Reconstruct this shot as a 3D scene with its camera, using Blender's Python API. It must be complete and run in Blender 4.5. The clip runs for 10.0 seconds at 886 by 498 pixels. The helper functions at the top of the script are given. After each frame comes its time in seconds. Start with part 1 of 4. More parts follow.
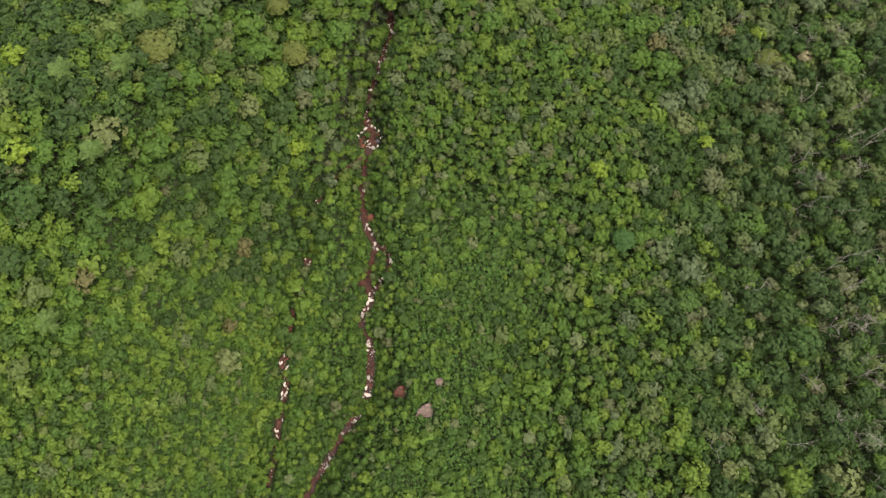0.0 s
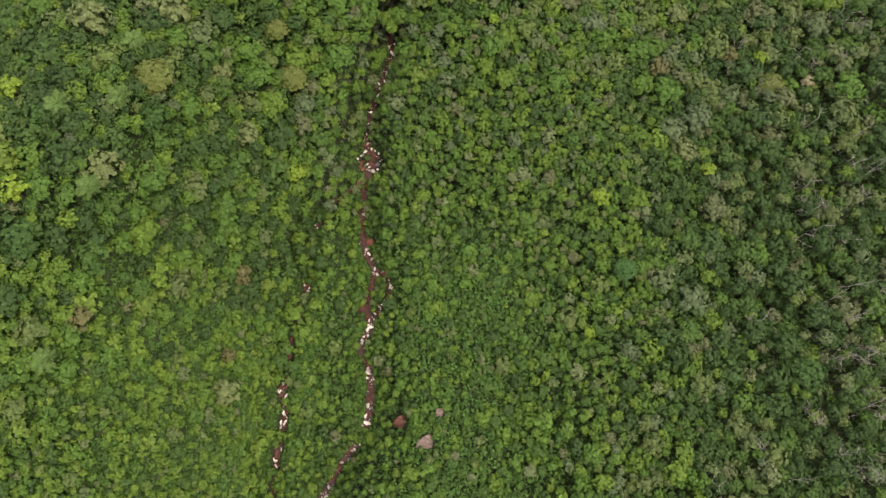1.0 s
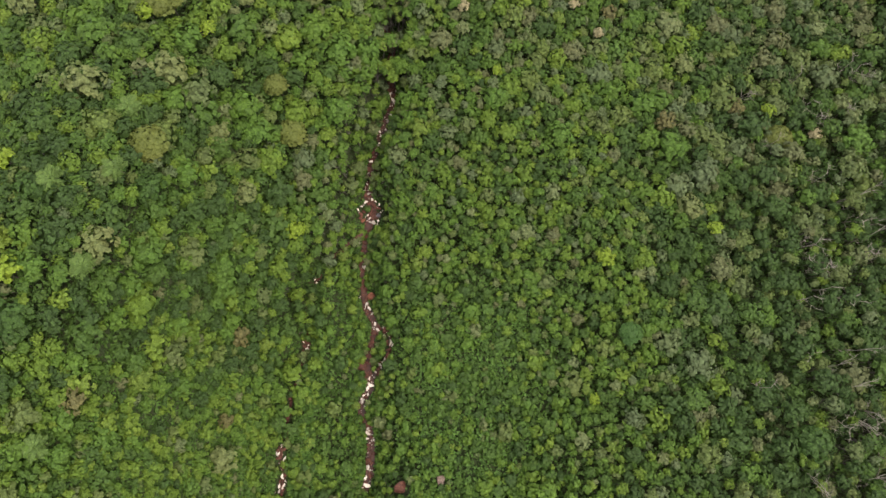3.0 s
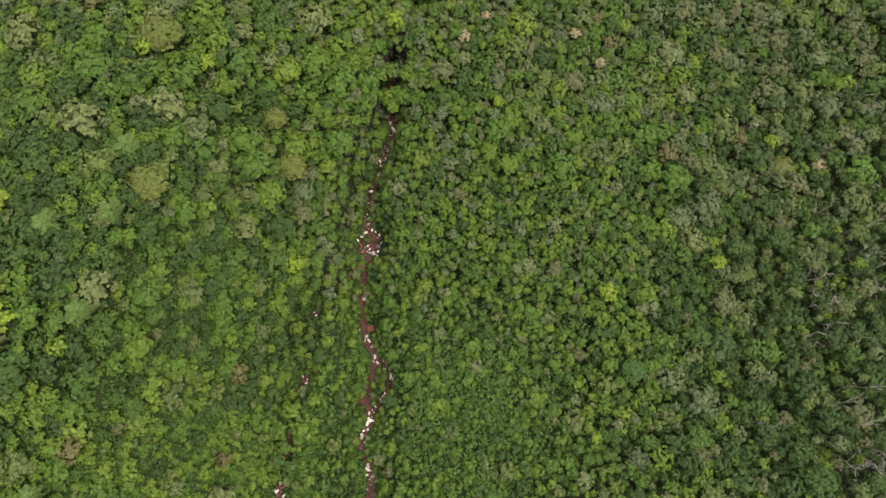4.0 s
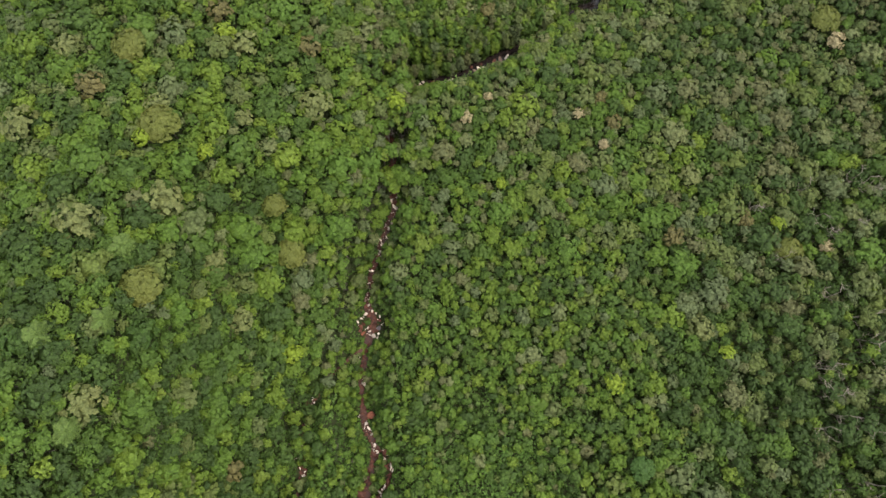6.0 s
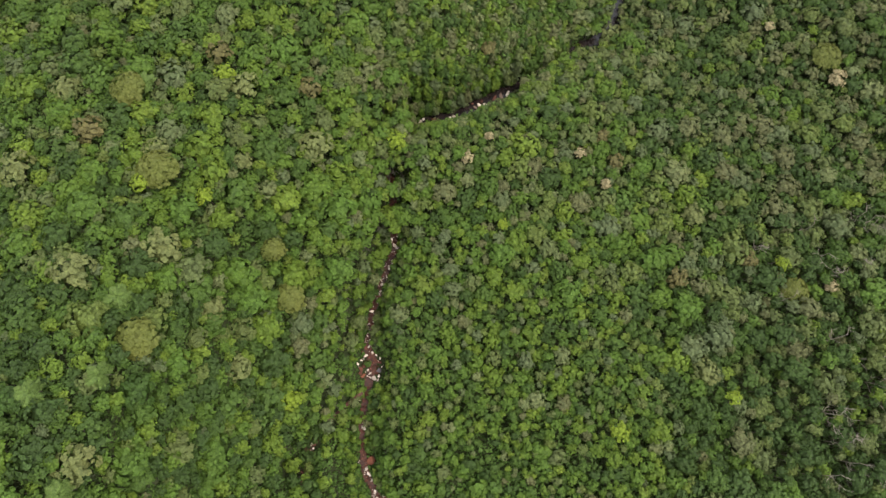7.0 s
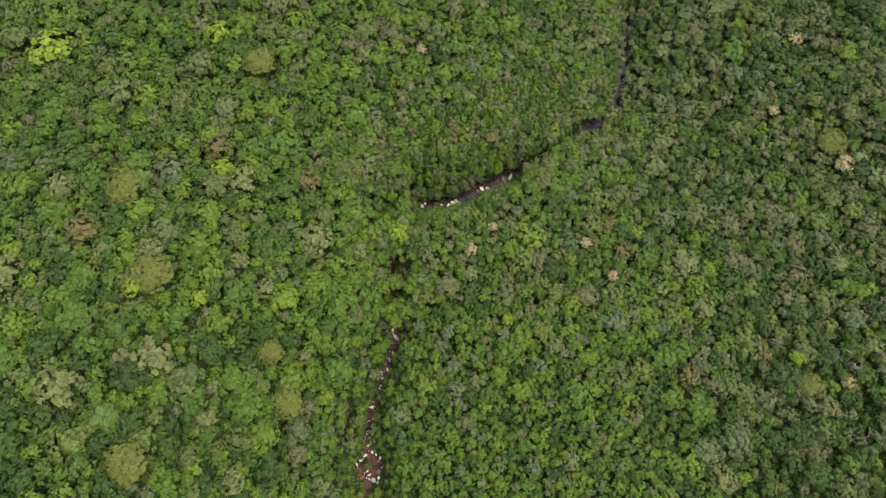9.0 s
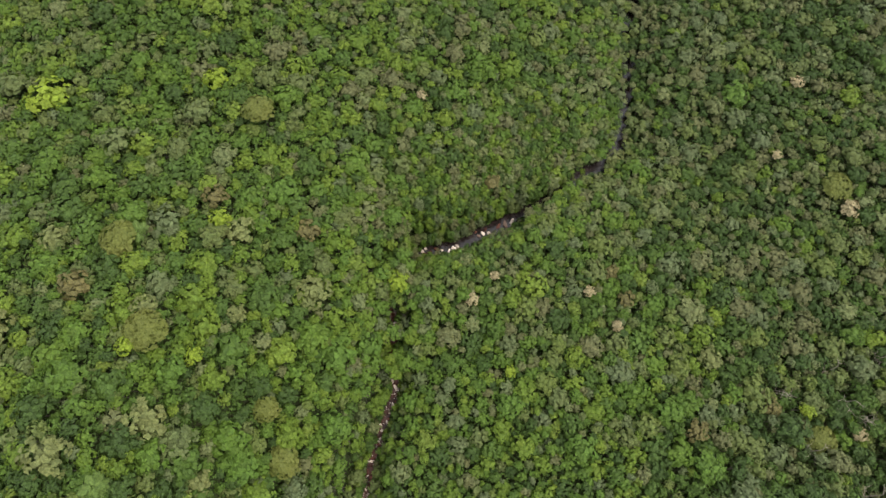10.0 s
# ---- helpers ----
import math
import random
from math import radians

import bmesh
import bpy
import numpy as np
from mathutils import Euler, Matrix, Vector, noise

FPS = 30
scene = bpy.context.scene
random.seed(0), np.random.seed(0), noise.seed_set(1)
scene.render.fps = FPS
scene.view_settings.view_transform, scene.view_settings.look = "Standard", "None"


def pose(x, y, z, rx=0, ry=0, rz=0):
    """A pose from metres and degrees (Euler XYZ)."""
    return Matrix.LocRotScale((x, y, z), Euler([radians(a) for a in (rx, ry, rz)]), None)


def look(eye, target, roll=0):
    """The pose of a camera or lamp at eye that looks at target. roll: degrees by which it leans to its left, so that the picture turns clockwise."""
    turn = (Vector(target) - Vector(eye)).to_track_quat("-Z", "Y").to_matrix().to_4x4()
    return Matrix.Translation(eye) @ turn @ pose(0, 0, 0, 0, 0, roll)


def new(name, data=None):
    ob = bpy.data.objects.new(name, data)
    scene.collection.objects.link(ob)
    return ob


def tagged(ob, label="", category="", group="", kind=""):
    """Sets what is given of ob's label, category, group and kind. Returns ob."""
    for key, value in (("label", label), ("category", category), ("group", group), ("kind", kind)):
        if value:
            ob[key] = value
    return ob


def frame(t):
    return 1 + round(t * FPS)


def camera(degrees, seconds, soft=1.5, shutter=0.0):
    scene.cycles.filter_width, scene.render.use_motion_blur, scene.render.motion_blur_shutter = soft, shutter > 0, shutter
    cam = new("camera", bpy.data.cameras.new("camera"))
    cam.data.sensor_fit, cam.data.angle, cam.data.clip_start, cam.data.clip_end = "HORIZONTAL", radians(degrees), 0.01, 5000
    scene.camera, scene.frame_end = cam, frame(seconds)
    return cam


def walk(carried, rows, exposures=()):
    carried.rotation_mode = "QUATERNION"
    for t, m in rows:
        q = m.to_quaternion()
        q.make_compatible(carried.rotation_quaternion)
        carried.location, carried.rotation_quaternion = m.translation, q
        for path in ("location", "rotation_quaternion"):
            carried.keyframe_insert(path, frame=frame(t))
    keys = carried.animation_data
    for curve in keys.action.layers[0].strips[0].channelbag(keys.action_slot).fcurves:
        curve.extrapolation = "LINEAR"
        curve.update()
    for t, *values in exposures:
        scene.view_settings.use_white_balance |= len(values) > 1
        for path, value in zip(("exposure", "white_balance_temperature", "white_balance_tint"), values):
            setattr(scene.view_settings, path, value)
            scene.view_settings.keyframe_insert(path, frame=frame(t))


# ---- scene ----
cam = camera(75.54, 10.0, soft=1.5)
PATH = [
    (0, pose(-0.00, 0.00, 164.70, 10.055, 0.514, -3.633)),
    (0.5, pose(-0.02, 3.88, 164.89, 9.936, 0.424, -3.584)),
    (1, pose(-0.00, 7.90, 164.95, 9.825, 0.341, -3.529)),
    (1.5, pose(0.10, 11.96, 165.00, 9.728, 0.271, -3.477)),
    (2, pose(0.11, 16.05, 165.03, 9.653, 0.221, -3.424)),
    (2.5, pose(0.06, 20.08, 165.00, 9.604, 0.182, -3.376)),
    (4, pose(0.17, 32.28, 164.93, 9.904, 0.079, -3.369)),
    (4.5, pose(0.26, 36.69, 164.96, 10.355, 0.033, -3.364)),
    (5, pose(0.25, 41.19, 164.99, 10.881, -0.011, -3.350)),
    (5.5, pose(0.24, 45.54, 165.06, 11.445, -0.053, -3.336)),
    (7, pose(0.10, 57.59, 164.94, 13.313, -0.162, -3.493)),
    (7.5, pose(0.01, 61.67, 164.80, 14.050, -0.203, -3.553)),
    (8, pose(-0.05, 65.88, 164.69, 14.834, -0.246, -3.599)),
    (8.5, pose(-0.08, 70.23, 164.70, 15.675, -0.290, -3.627)),
    (9, pose(-0.09, 74.64, 164.66, 16.555, -0.330, -3.656)),
    (9.5, pose(-0.08, 78.99, 164.59, 17.456, -0.366, -3.702)),
    (10, pose(-0.04, 83.38, 164.51, 18.366, -0.402, -3.742)),
]
walk(cam, PATH)

# ---- light: a bright overcast sky ----
world = bpy.data.worlds.new("overcast_sky")
scene.world = world
world.use_nodes = True
wn, wl = world.node_tree.nodes, world.node_tree.links
sky = wn.new("ShaderNodeTexSky")
sky.sky_type, sky.sun_disc = "NISHITA", False
sky.sun_elevation, sky.sun_rotation = radians(65), radians(103)
sky.air_density, sky.dust_density, sky.ozone_density = 1.0, 4.0, 1.0
haze = wn.new("ShaderNodeMix")
haze.data_type = "RGBA"
haze.inputs[0].default_value = 0.75
haze.inputs[7].default_value = (7.6, 7.8, 7.9, 1)
wl.new(sky.outputs[0], haze.inputs[6])
wl.new(haze.outputs[2], wn["Background"].inputs[0])
wn["Background"].inputs[1].default_value = 0.142

sun_data = bpy.data.lights.new("sun", "SUN")
sun_data.energy, sun_data.angle, sun_data.color = 2.1, radians(26), (1.0, 0.95, 0.86)
sun = new("sun", sun_data)
sun.matrix_world = look((52, -12, 115), (0, 0, 0))
scene.view_settings.exposure = 0.73


# ---- materials ----
def shader(name, rough=0.8):
    m = bpy.data.materials.new(name)
    m.use_nodes = True
    n, l = m.node_tree.nodes, m.node_tree.links
    b = n["Principled BSDF"]
    b.inputs["Roughness"].default_value = rough
    b.inputs["Specular IOR Level"].default_value = 0.25
    return m, n, l, b


def mixed(n, l, fac, a, b, blend="MIX"):
    x = n.new("ShaderNodeMix")
    x.data_type, x.blend_type = "RGBA", blend
    for socket, v in ((0, fac), (6, a), (7, b)):
        if hasattr(v, "is_linked"):
            l.new(v, x.inputs[socket])
        else:
            x.inputs[socket].default_value = v if socket == 0 else (*v, 1)
    return x.outputs[2]


def noise_value(n, l, scale, detail=3, low=0.35, high=0.65, place="Object"):
    co = n.new("ShaderNodeTexCoord")
    t = n.new("ShaderNodeTexNoise")
    t.inputs["Scale"].default_value, t.inputs["Detail"].default_value = scale, detail
    l.new(co.outputs[place], t.inputs["Vector"])
    r = n.new("ShaderNodeMapRange")
    r.inputs[1].default_value, r.inputs[2].default_value = low, high
    l.new(t.outputs[0], r.inputs[0])
    return r.outputs[0]


def bumped(n, l, b, height, strength, distance):
    k = n.new("ShaderNodeBump")
    k.inputs["Strength"].default_value, k.inputs["Distance"].default_value = strength, distance
    l.new(height, k.inputs["Height"])
    l.new(k.outputs[0], b.inputs["Normal"])


# leaf colours of the canopy's species, from deep green over yellow green to grey and brown; the greyer ones hold extra
# blue as painted distant haze
PALETTE = ((0.038, 0.068, 0.014), (0.055, 0.097, 0.016), (0.075, 0.132, 0.017), (0.097, 0.15, 0.017), (0.122, 0.176, 0.021),
           (0.096, 0.122, 0.035), (0.092, 0.119, 0.052), (0.134, 0.159, 0.061), (0.107, 0.114, 0.047))
STEPS = len(PALETTE)


def foliage(name, colour=None, spread=0.22, grain=0.7):
    """Leaves. Without a colour, the tint of the tree chooses one from the palette."""
    m, n, l, b = shader(name, 0.55)
    if colour is None:
        tint = n.new("ShaderNodeAttribute")
        tint.attribute_name = "tint"
        info = n.new("ShaderNodeObjectInfo")
        parts = n.new("ShaderNodeSeparateColor")
        l.new(info.outputs["Color"], parts.inputs[0])
        add = n.new("ShaderNodeMath")
        l.new(tint.outputs["Fac"], add.inputs[0])
        l.new(parts.outputs[0], add.inputs[1])
        ramp = n.new("ShaderNodeValToRGB")
        e = ramp.color_ramp.elements
        while len(e) < STEPS:
            e.new(0.5)
        for i, c in enumerate(PALETTE):
            e[i].position, e[i].color = (i + 0.5) / STEPS, (*c, 1)
        l.new(add.outputs[0], ramp.inputs[0])
        base = ramp.outputs[0]
    else:
        rgb = n.new("ShaderNodeRGB")
        rgb.outputs[0].default_value = (*colour, 1)
        base = rgb.outputs[0]
    geo = n.new("ShaderNodeNewGeometry")
    leaf = n.new("ShaderNodeMapRange")
    leaf.inputs[3].default_value, leaf.inputs[4].default_value = 1 - spread, 1 + spread
    l.new(geo.outputs["Random Per Island"], leaf.inputs[0])
    hsv = n.new("ShaderNodeHueSaturation")
    l.new(base, hsv.inputs["Color"])
    l.new(leaf.outputs[0], hsv.inputs["Value"])
    patch = noise_value(n, l, 0.5, 2, 0.3, 0.7)
    col = mixed(n, l, patch, (0.93, 0.98, 0.95), (1.08, 1.03, 0.99))
    out = mixed(n, l, 1.0, hsv.outputs[0], col, "MULTIPLY")
    sprays = noise_value(n, l, 2.6, 3, 0.32, 0.68)
    spray_noise = next(q for q in n if q.type == "TEX_NOISE" and abs(q.inputs["Scale"].default_value - 2.6) < 0.01)
    l.new(geo.outputs["Position"], spray_noise.inputs["Vector"])
    out = mixed(n, l, 1.0, out, mixed(n, l, sprays, (1 - 0.40 * grain, 1 - 0.36 * grain, 1 - 0.40 * grain), (1 + 0.48 * grain, 1 + 0.43 * grain, 1 + 0.42 * grain)), "MULTIPLY")
    bumped(n, l, b, sprays, 0.7, 0.25)
    l.new(out, b.inputs["Base Color"])
    b.inputs["Specular IOR Level"].default_value = 0.27
    glow = n.new("ShaderNodeBsdfTranslucent")
    l.new(out, glow.inputs["Color"])
    both = n.new("ShaderNodeMixShader")
    both.inputs[0].default_value = 0.18
    l.new(b.outputs[0], both.inputs[1])
    l.new(glow.outputs[0], both.inputs[2])
    l.new(both.outputs[0], n["Material Output"].inputs["Surface"])
    return m


def rocky(name, a, b_, stain, rough=0.85):
    m, n, l, b = shader(name, rough)
    coarse = noise_value(n, l, 0.8, 4)
    fine = noise_value(n, l, 5.0, 5, 0.3, 0.7)
    info = n.new("ShaderNodeObjectInfo")
    c = mixed(n, l, coarse, a, b_)
    c = mixed(n, l, fine, c, stain)
    v = n.new("ShaderNodeMapRange")
    v.inputs[3].default_value, v.inputs[4].default_value = 0.6, 1.45
    l.new(info.outputs["Random"], v.inputs[0])
    h = n.new("ShaderNodeHueSaturation")
    l.new(c, h.inputs["Color"])
    l.new(v.outputs[0], h.inputs["Value"])
    l.new(h.outputs[0], b.inputs["Base Color"])
    bumped(n, l, b, fine, 0.6, 0.08)
    return m


LEAVES = foliage("canopy_leaves")
FERN = foliage("fern_leaves", (0.060, 0.112, 0.018), 0.35)
UNDER = foliage("understorey_leaves", (0.062, 0.108, 0.020), 0.35)
PALE_ROCK = rocky("pale_sandstone", (0.68, 0.60, 0.51), (0.80, 0.75, 0.68), (0.40, 0.27, 0.21))
RED_ROCK = rocky("red_wet_sandstone", (0.105, 0.034, 0.021), (0.185, 0.074, 0.047), (0.030, 0.013, 0.010), 0.7)
RUSTY_ROCK = rocky("rusty_slab", (0.20, 0.066, 0.036), (0.28, 0.11, 0.065), (0.08, 0.03, 0.02))
# lilac for pool water, with the sky's reflection put into the colour
LILAC_POOL = rocky("lilac_pool", (0.19, 0.165, 0.185), (0.26, 0.23, 0.25), (0.10, 0.08, 0.085))
PINK_ROCK = rocky("pink_grey_slab", (0.18, 0.118, 0.09), (0.28, 0.205, 0.165), (0.08, 0.052, 0.04))


def litter():
    m, n, l, b = shader("forest_floor", 0.95)
    a = noise_value(n, l, 0.25, 4)
    f = noise_value(n, l, 3.0, 4, 0.3, 0.7)
    c = mixed(n, l, a, (0.030, 0.042, 0.013), (0.028, 0.056, 0.013))
    c = mixed(n, l, f, c, (0.034, 0.034, 0.014))
    l.new(c, b.inputs["Base Color"])
    bumped(n, l, b, f, 0.8, 0.3)
    return m


def bark(name, a, b_, scale=3.0):
    m, n, l, b = shader(name, 0.9)
    f = noise_value(n, l, scale, 4)
    l.new(mixed(n, l, f, a, b_), b.inputs["Base Color"])
    bumped(n, l, b, f, 0.5, 0.05)
    return m


def tannin_water(name, a, c, rough, gloss=0.5):
    m, n, l, b = shader(name, rough)
    f = noise_value(n, l, 0.5, 3)
    l.new(mixed(n, l, f, a, c), b.inputs["Base Color"])
    b.inputs["Specular IOR Level"].default_value = gloss
    r = noise_value(n, l, 2.2, 4)
    bumped(n, l, b, r, 0.25, 0.08)
    return m


FLOOR = litter()
BARK = bark("bark", (0.085, 0.070, 0.052), (0.16, 0.14, 0.115))
DEAD = bark("weathered_dead_wood", (0.18, 0.150, 0.118), (0.30, 0.26, 0.215), 1.5)
SHALLOW = tannin_water("shallow_red_water", (0.034, 0.013, 0.009), (0.088, 0.032, 0.019), 0.35, 0.25)
DEEP = tannin_water("deep_dark_water", (0.012, 0.009, 0.009), (0.022, 0.015, 0.013), 0.06)


# ---- the lie of the land ----
def course(knots, step=0.6):
    """A smooth line through plan knots, as points at even steps."""
    p = np.array(knots, float)
    p = np.vstack([2 * p[0] - p[1], p, 2 * p[-1] - p[-2]])
    out = []
    for i in range(1, len(p) - 2):
        a, b, c, d = p[i - 1:i + 3]
        k = max(2, int(np.linalg.norm(c - b) / step))
        t = np.arange(k)[:, None] / k
        out.append(0.5 * (2 * b + (c - a) * t + (2 * a - 5 * b + 4 * c - d) * t ** 2 + (3 * b - a - 3 * c + d) * t ** 3))
    return np.vstack(out)


MAIN = course([(-60, -75), (-46, -48), (-33.3, -26.5), (-27.8, -19), (-22.1, -10.3), (-20.6, 0.6), (-22.8, 9.6), (-20.3, 14.5), (-20.8, 22),
               (-18.8, 30), (-21.4, 37), (-21.9, 47.7), (-20.6, 55), (-19, 63), (-19.6, 70), (-18.3, 77.3), (-16.8, 82), (-13, 92),
               (-10.8, 97.5), (-11.8, 105), (-10.4, 115), (-13, 126), (-4, 135)])
BROOK = course([(-13, 128), (-4, 135.5), (8, 137.5), (16.4, 141), (24, 144), (33, 149), (48, 157), (60, 165), (66, 178), (70, 191), (73, 207),
                (80, 235), (105, 290)])
GULLY = course([(-56, -60), (-47.4, -32), (-44.7, -17), (-42.9, -8), (-43.1, 0), (-40.3, 13), (-37.2, 26), (-37.4, 36), (-34.4, 44), (-28, 52), (-20.6, 57)])
SPUR = course([(-18.6, 31), (-15.6, 28.5), (-15.2, 23.5), (-17.5, 19.5), (-20.2, 15.5)])
STREAMS = (MAIN, BROOK, GULLY, SPUR)
RING = Vector((-19.0, 63.4))


def off_stream(x, y, line):
    x, y = np.asarray(x, float), np.asarray(y, float)
    best = np.full(x.shape, 1e9)
    for i in range(0, len(line), 2):
        best = np.minimum(best, (x - line[i, 0]) ** 2 + (y - line[i, 1]) ** 2)
    return np.sqrt(best)


def bed(y):
    return np.interp(y, (-80, -45, -26, 10, 15, 30, 48, 90, 104, 115, 126, 136, 165, 190, 300), (13, 11.5, 9.6, 8.4, 8.0, 3.9, 2.9, 2.3, 3.4, 4.4, 3.6, 1.8, 1.0, -0.5, -2))


HILL = (24.5, 27.5, 0.8, -5.0)
SWELL = ((1.4, -9.4, 6.8, 6.4, 10.2, 6.1, -3.0),
         (7.0, 2.9, -8.0, 1.1, -2.1, 1.8, -0.3),
         (-2.5, 12.4, -2.5, -2.3, 4.6, -3.5, -2.8),
         (9.3, 9.4, 3.1, 0.1, -2.6, -3.1, -2.1),
         (8.8, 1.1, 1.2, 7.5, -4.2, -2.8, 0.5),
         (2.0, 8.8, 4.3, 0.1, -2.1, -3.4, -2.7))


def canopy(x, y):
    """Height of the tree tops: a plateau with a steep edge on one side of the valley, and broad swells."""
    x, y = np.asarray(x, float), np.asarray(y, float)
    brink = -58 - 4 * np.exp(-((y - 25) / 25) ** 2) + 5 * np.exp(-((y - 65) / 20) ** 2)
    h = 1 / (1 + np.exp(np.clip((x - brink) / 3.5, -50, 50)))
    z = 18 + sum(h * a * np.exp(-((y - c) / 45) ** 2) for a, c in zip(HILL, (-20, 40, 100, 160)))
    for j, row in enumerate(SWELL):
        for i, a in enumerate(row):
            z = z + a * np.exp(-((x + 110 - 40 * i) / 42) ** 2 - ((y + 40 - 56 * j) / 58) ** 2)
    z = z - 6.0 * np.exp(-(off_stream(x, y, MAIN[::4]) / 10) ** 2) * smooth((y - 70) / 35) * smooth((127 - y) / 10)
    return z - 6.5 * np.exp(-(off_stream(x, y, BROOK[::4]) / 8) ** 2) * smooth((y - 118) / 14) * smooth((x + 9) / 6)


def steep(x, y):
    """Slope of the canopy: metres up for each metre along."""
    return np.hypot(canopy(x + 1, y) - canopy(x - 1, y), canopy(x, y + 1) - canopy(x, y - 1)) / 2


def smooth(v):
    v = np.clip(v, 0, 1)
    return v * v * (3 - 2 * v)


def scrub(x, y):
    """1 on the low thicket on both sides of the stream, 0 in the high forest."""
    x, y = np.asarray(x, float), np.asarray(y, float)
    west = np.interp(y, (-60, -32, -17, 0, 26, 44, 57), (-60, -51, -49, -47, -42, -36, -24))
    return smooth((x - west) / 7) * smooth((50 - x + 0.15 * y) / 40) * smooth((62 - y) / 34)


def crown_size(x, y):
    """The usual radius of a crown: small at the foot of the steep hillside, middling on the valley floor, wide on the plateau and the slope."""
    x, y = np.asarray(x, float), np.asarray(y, float)
    valley = 1.30 + 0.75 * smooth((x - 36) / 30) * smooth((130 - y) / 60) + 0.50 * smooth((y - 55) / 55)
    hillside = 1.20 + 1.10 * smooth((y + 8) / 58) - 0.25 * smooth((y - 120) / 50)
    left = smooth((-24 - x) / 14)
    r = valley + (hillside - valley) * left
    return r + (1.12 - r) * scrub(x, y)


def ground(x, y):
    x, y = np.asarray(x, float), np.asarray(y, float)
    foot = smooth((-34 - x) / 14) * smooth((48 - y) / 40)
    top = canopy(x, y) - (1 - 0.62 * foot) * (8.5 - 6.2 * scrub(x, y) + 3.0 * smooth((x - 75) / 30) * smooth((140 - y) / 60) - 3.5 * smooth((steep(x, y) - 0.3) / 0.7) * (1 - scrub(x, y)))
    z = top
    for line, half, reach in ((MAIN, 1.3, 13), (BROOK, 2.0, 12), (GULLY, 0.9, 8), (SPUR, 0.5, 4)):
        d = off_stream(x, y, line)
        low = bed(y) + (0.6 if line is SPUR else 3.4 if line is GULLY else 0)
        z = np.minimum(z, low + (np.maximum(top, low) - low) * smooth((d - half) / reach) ** 0.8)
    basin = smooth((np.hypot(x - RING.x, y - RING.y) - 3.8) / 5)
    return bed(y) + (z - bed(y)) * basin


def axis(parts):
    out = [parts[0][0]]
    for a, b, n in parts:
        out += list(np.linspace(a, b, n + 1)[1:])
    return np.array(out)


def part(name, data, material, parent=None, label=""):
    """Links a mesh (or a bmesh) as one object, under parent if there is one."""
    if isinstance(data, bmesh.types.BMesh):
        me = bpy.data.meshes.new(name)
        data.to_mesh(me)
        data.free()
        data = me
    if material and not data.materials:
        data.materials.append(material)
    ob = new(name, data)
    ob.parent = parent
    return tagged(ob, label) if label else ob


def from_arrays(name, verts, faces, tint=None, index=None):
    """A mesh from arrays: verts (n, 3) and faces (m, 3 or 4), with the tint of each vertex and the material of each face."""
    me = bpy.data.meshes.new(name)
    verts = np.asarray(verts, np.float32)
    groups = faces if isinstance(faces, list) else [faces]
    loops = np.concatenate([np.asarray(f, np.int32).ravel() for f in groups])
    sizes = np.concatenate([np.full(len(f), np.asarray(f).shape[1], np.int32) for f in groups])
    me.vertices.add(len(verts))
    me.vertices.foreach_set("co", verts.ravel())
    me.loops.add(len(loops))
    me.loops.foreach_set("vertex_index", loops)
    me.polygons.add(len(sizes))
    me.polygons.foreach_set("loop_start", np.concatenate([[0], np.cumsum(sizes)[:-1]]).astype(np.int32))
    if index is not None:
        me.polygons.foreach_set("material_index", np.asarray(index, np.int32))
    if tint is not None:
        a = me.attributes.new("tint", "FLOAT", "POINT")
        a.data.foreach_set("value", np.asarray(tint, np.float32))
    me.update(calc_edges=True)
    return me


gx = axis(((-3000, -260, 14), (-260, -64, 45), (-64, 44, 90), (44, 260, 50), (260, 3000, 14)))
gy = axis(((-3000, -200, 14), (-200, -44, 32), (-44, 166, 176), (166, 340, 40), (340, 3000, 14)))
GX, GY = np.meshgrid(gx, gy)
GZ = ground(GX, GY)
nx, ny = len(gx), len(gy)
cell = (np.arange(ny - 1)[:, None] * nx + np.arange(nx - 1)[None, :]).ravel()
soil = from_arrays("ground", np.stack([GX, GY, GZ], -1).reshape(-1, 3), np.stack([cell, cell + 1, cell + nx + 1, cell + nx], 1))
for poly in soil.polygons:
    poly.use_smooth = True
tagged(part("ground", soil, FLOOR), "dark forest floor of leaf litter and moss in a valley", "ground", kind="structure")


def ribbon(name, line, half, lift, label, water=None):
    """Running water: a strip along the course, with an uneven margin, lying in its bed."""
    t = np.gradient(line, axis=0)
    nrm = np.stack([-t[:, 1], t[:, 0]], 1) / np.linalg.norm(t, axis=1)[:, None]
    k = np.arange(len(line))
    z = bed(line[:, 1]) + lift
    rows = []
    for s in (-1, -0.5, 0, 0.5, 1):
        wobble = 1 + 0.28 * np.sin(k * 0.37 + s * 2) + 0.18 * np.sin(k * 0.11 + s)
        rows.append(np.column_stack([line + nrm * (half * s * wobble)[:, None], z]))
    v = np.stack(rows, 1).reshape(-1, 3)
    q = (np.arange(len(line) - 1)[:, None] * 5 + np.arange(4)[None, :]).ravel()
    me = from_arrays(name, v, np.stack([q, q + 1, q + 6, q + 5], 1))
    for poly in me.polygons:
        poly.use_smooth = True
    return tagged(part(name, me, water or SHALLOW), label, "stream", kind="structure")


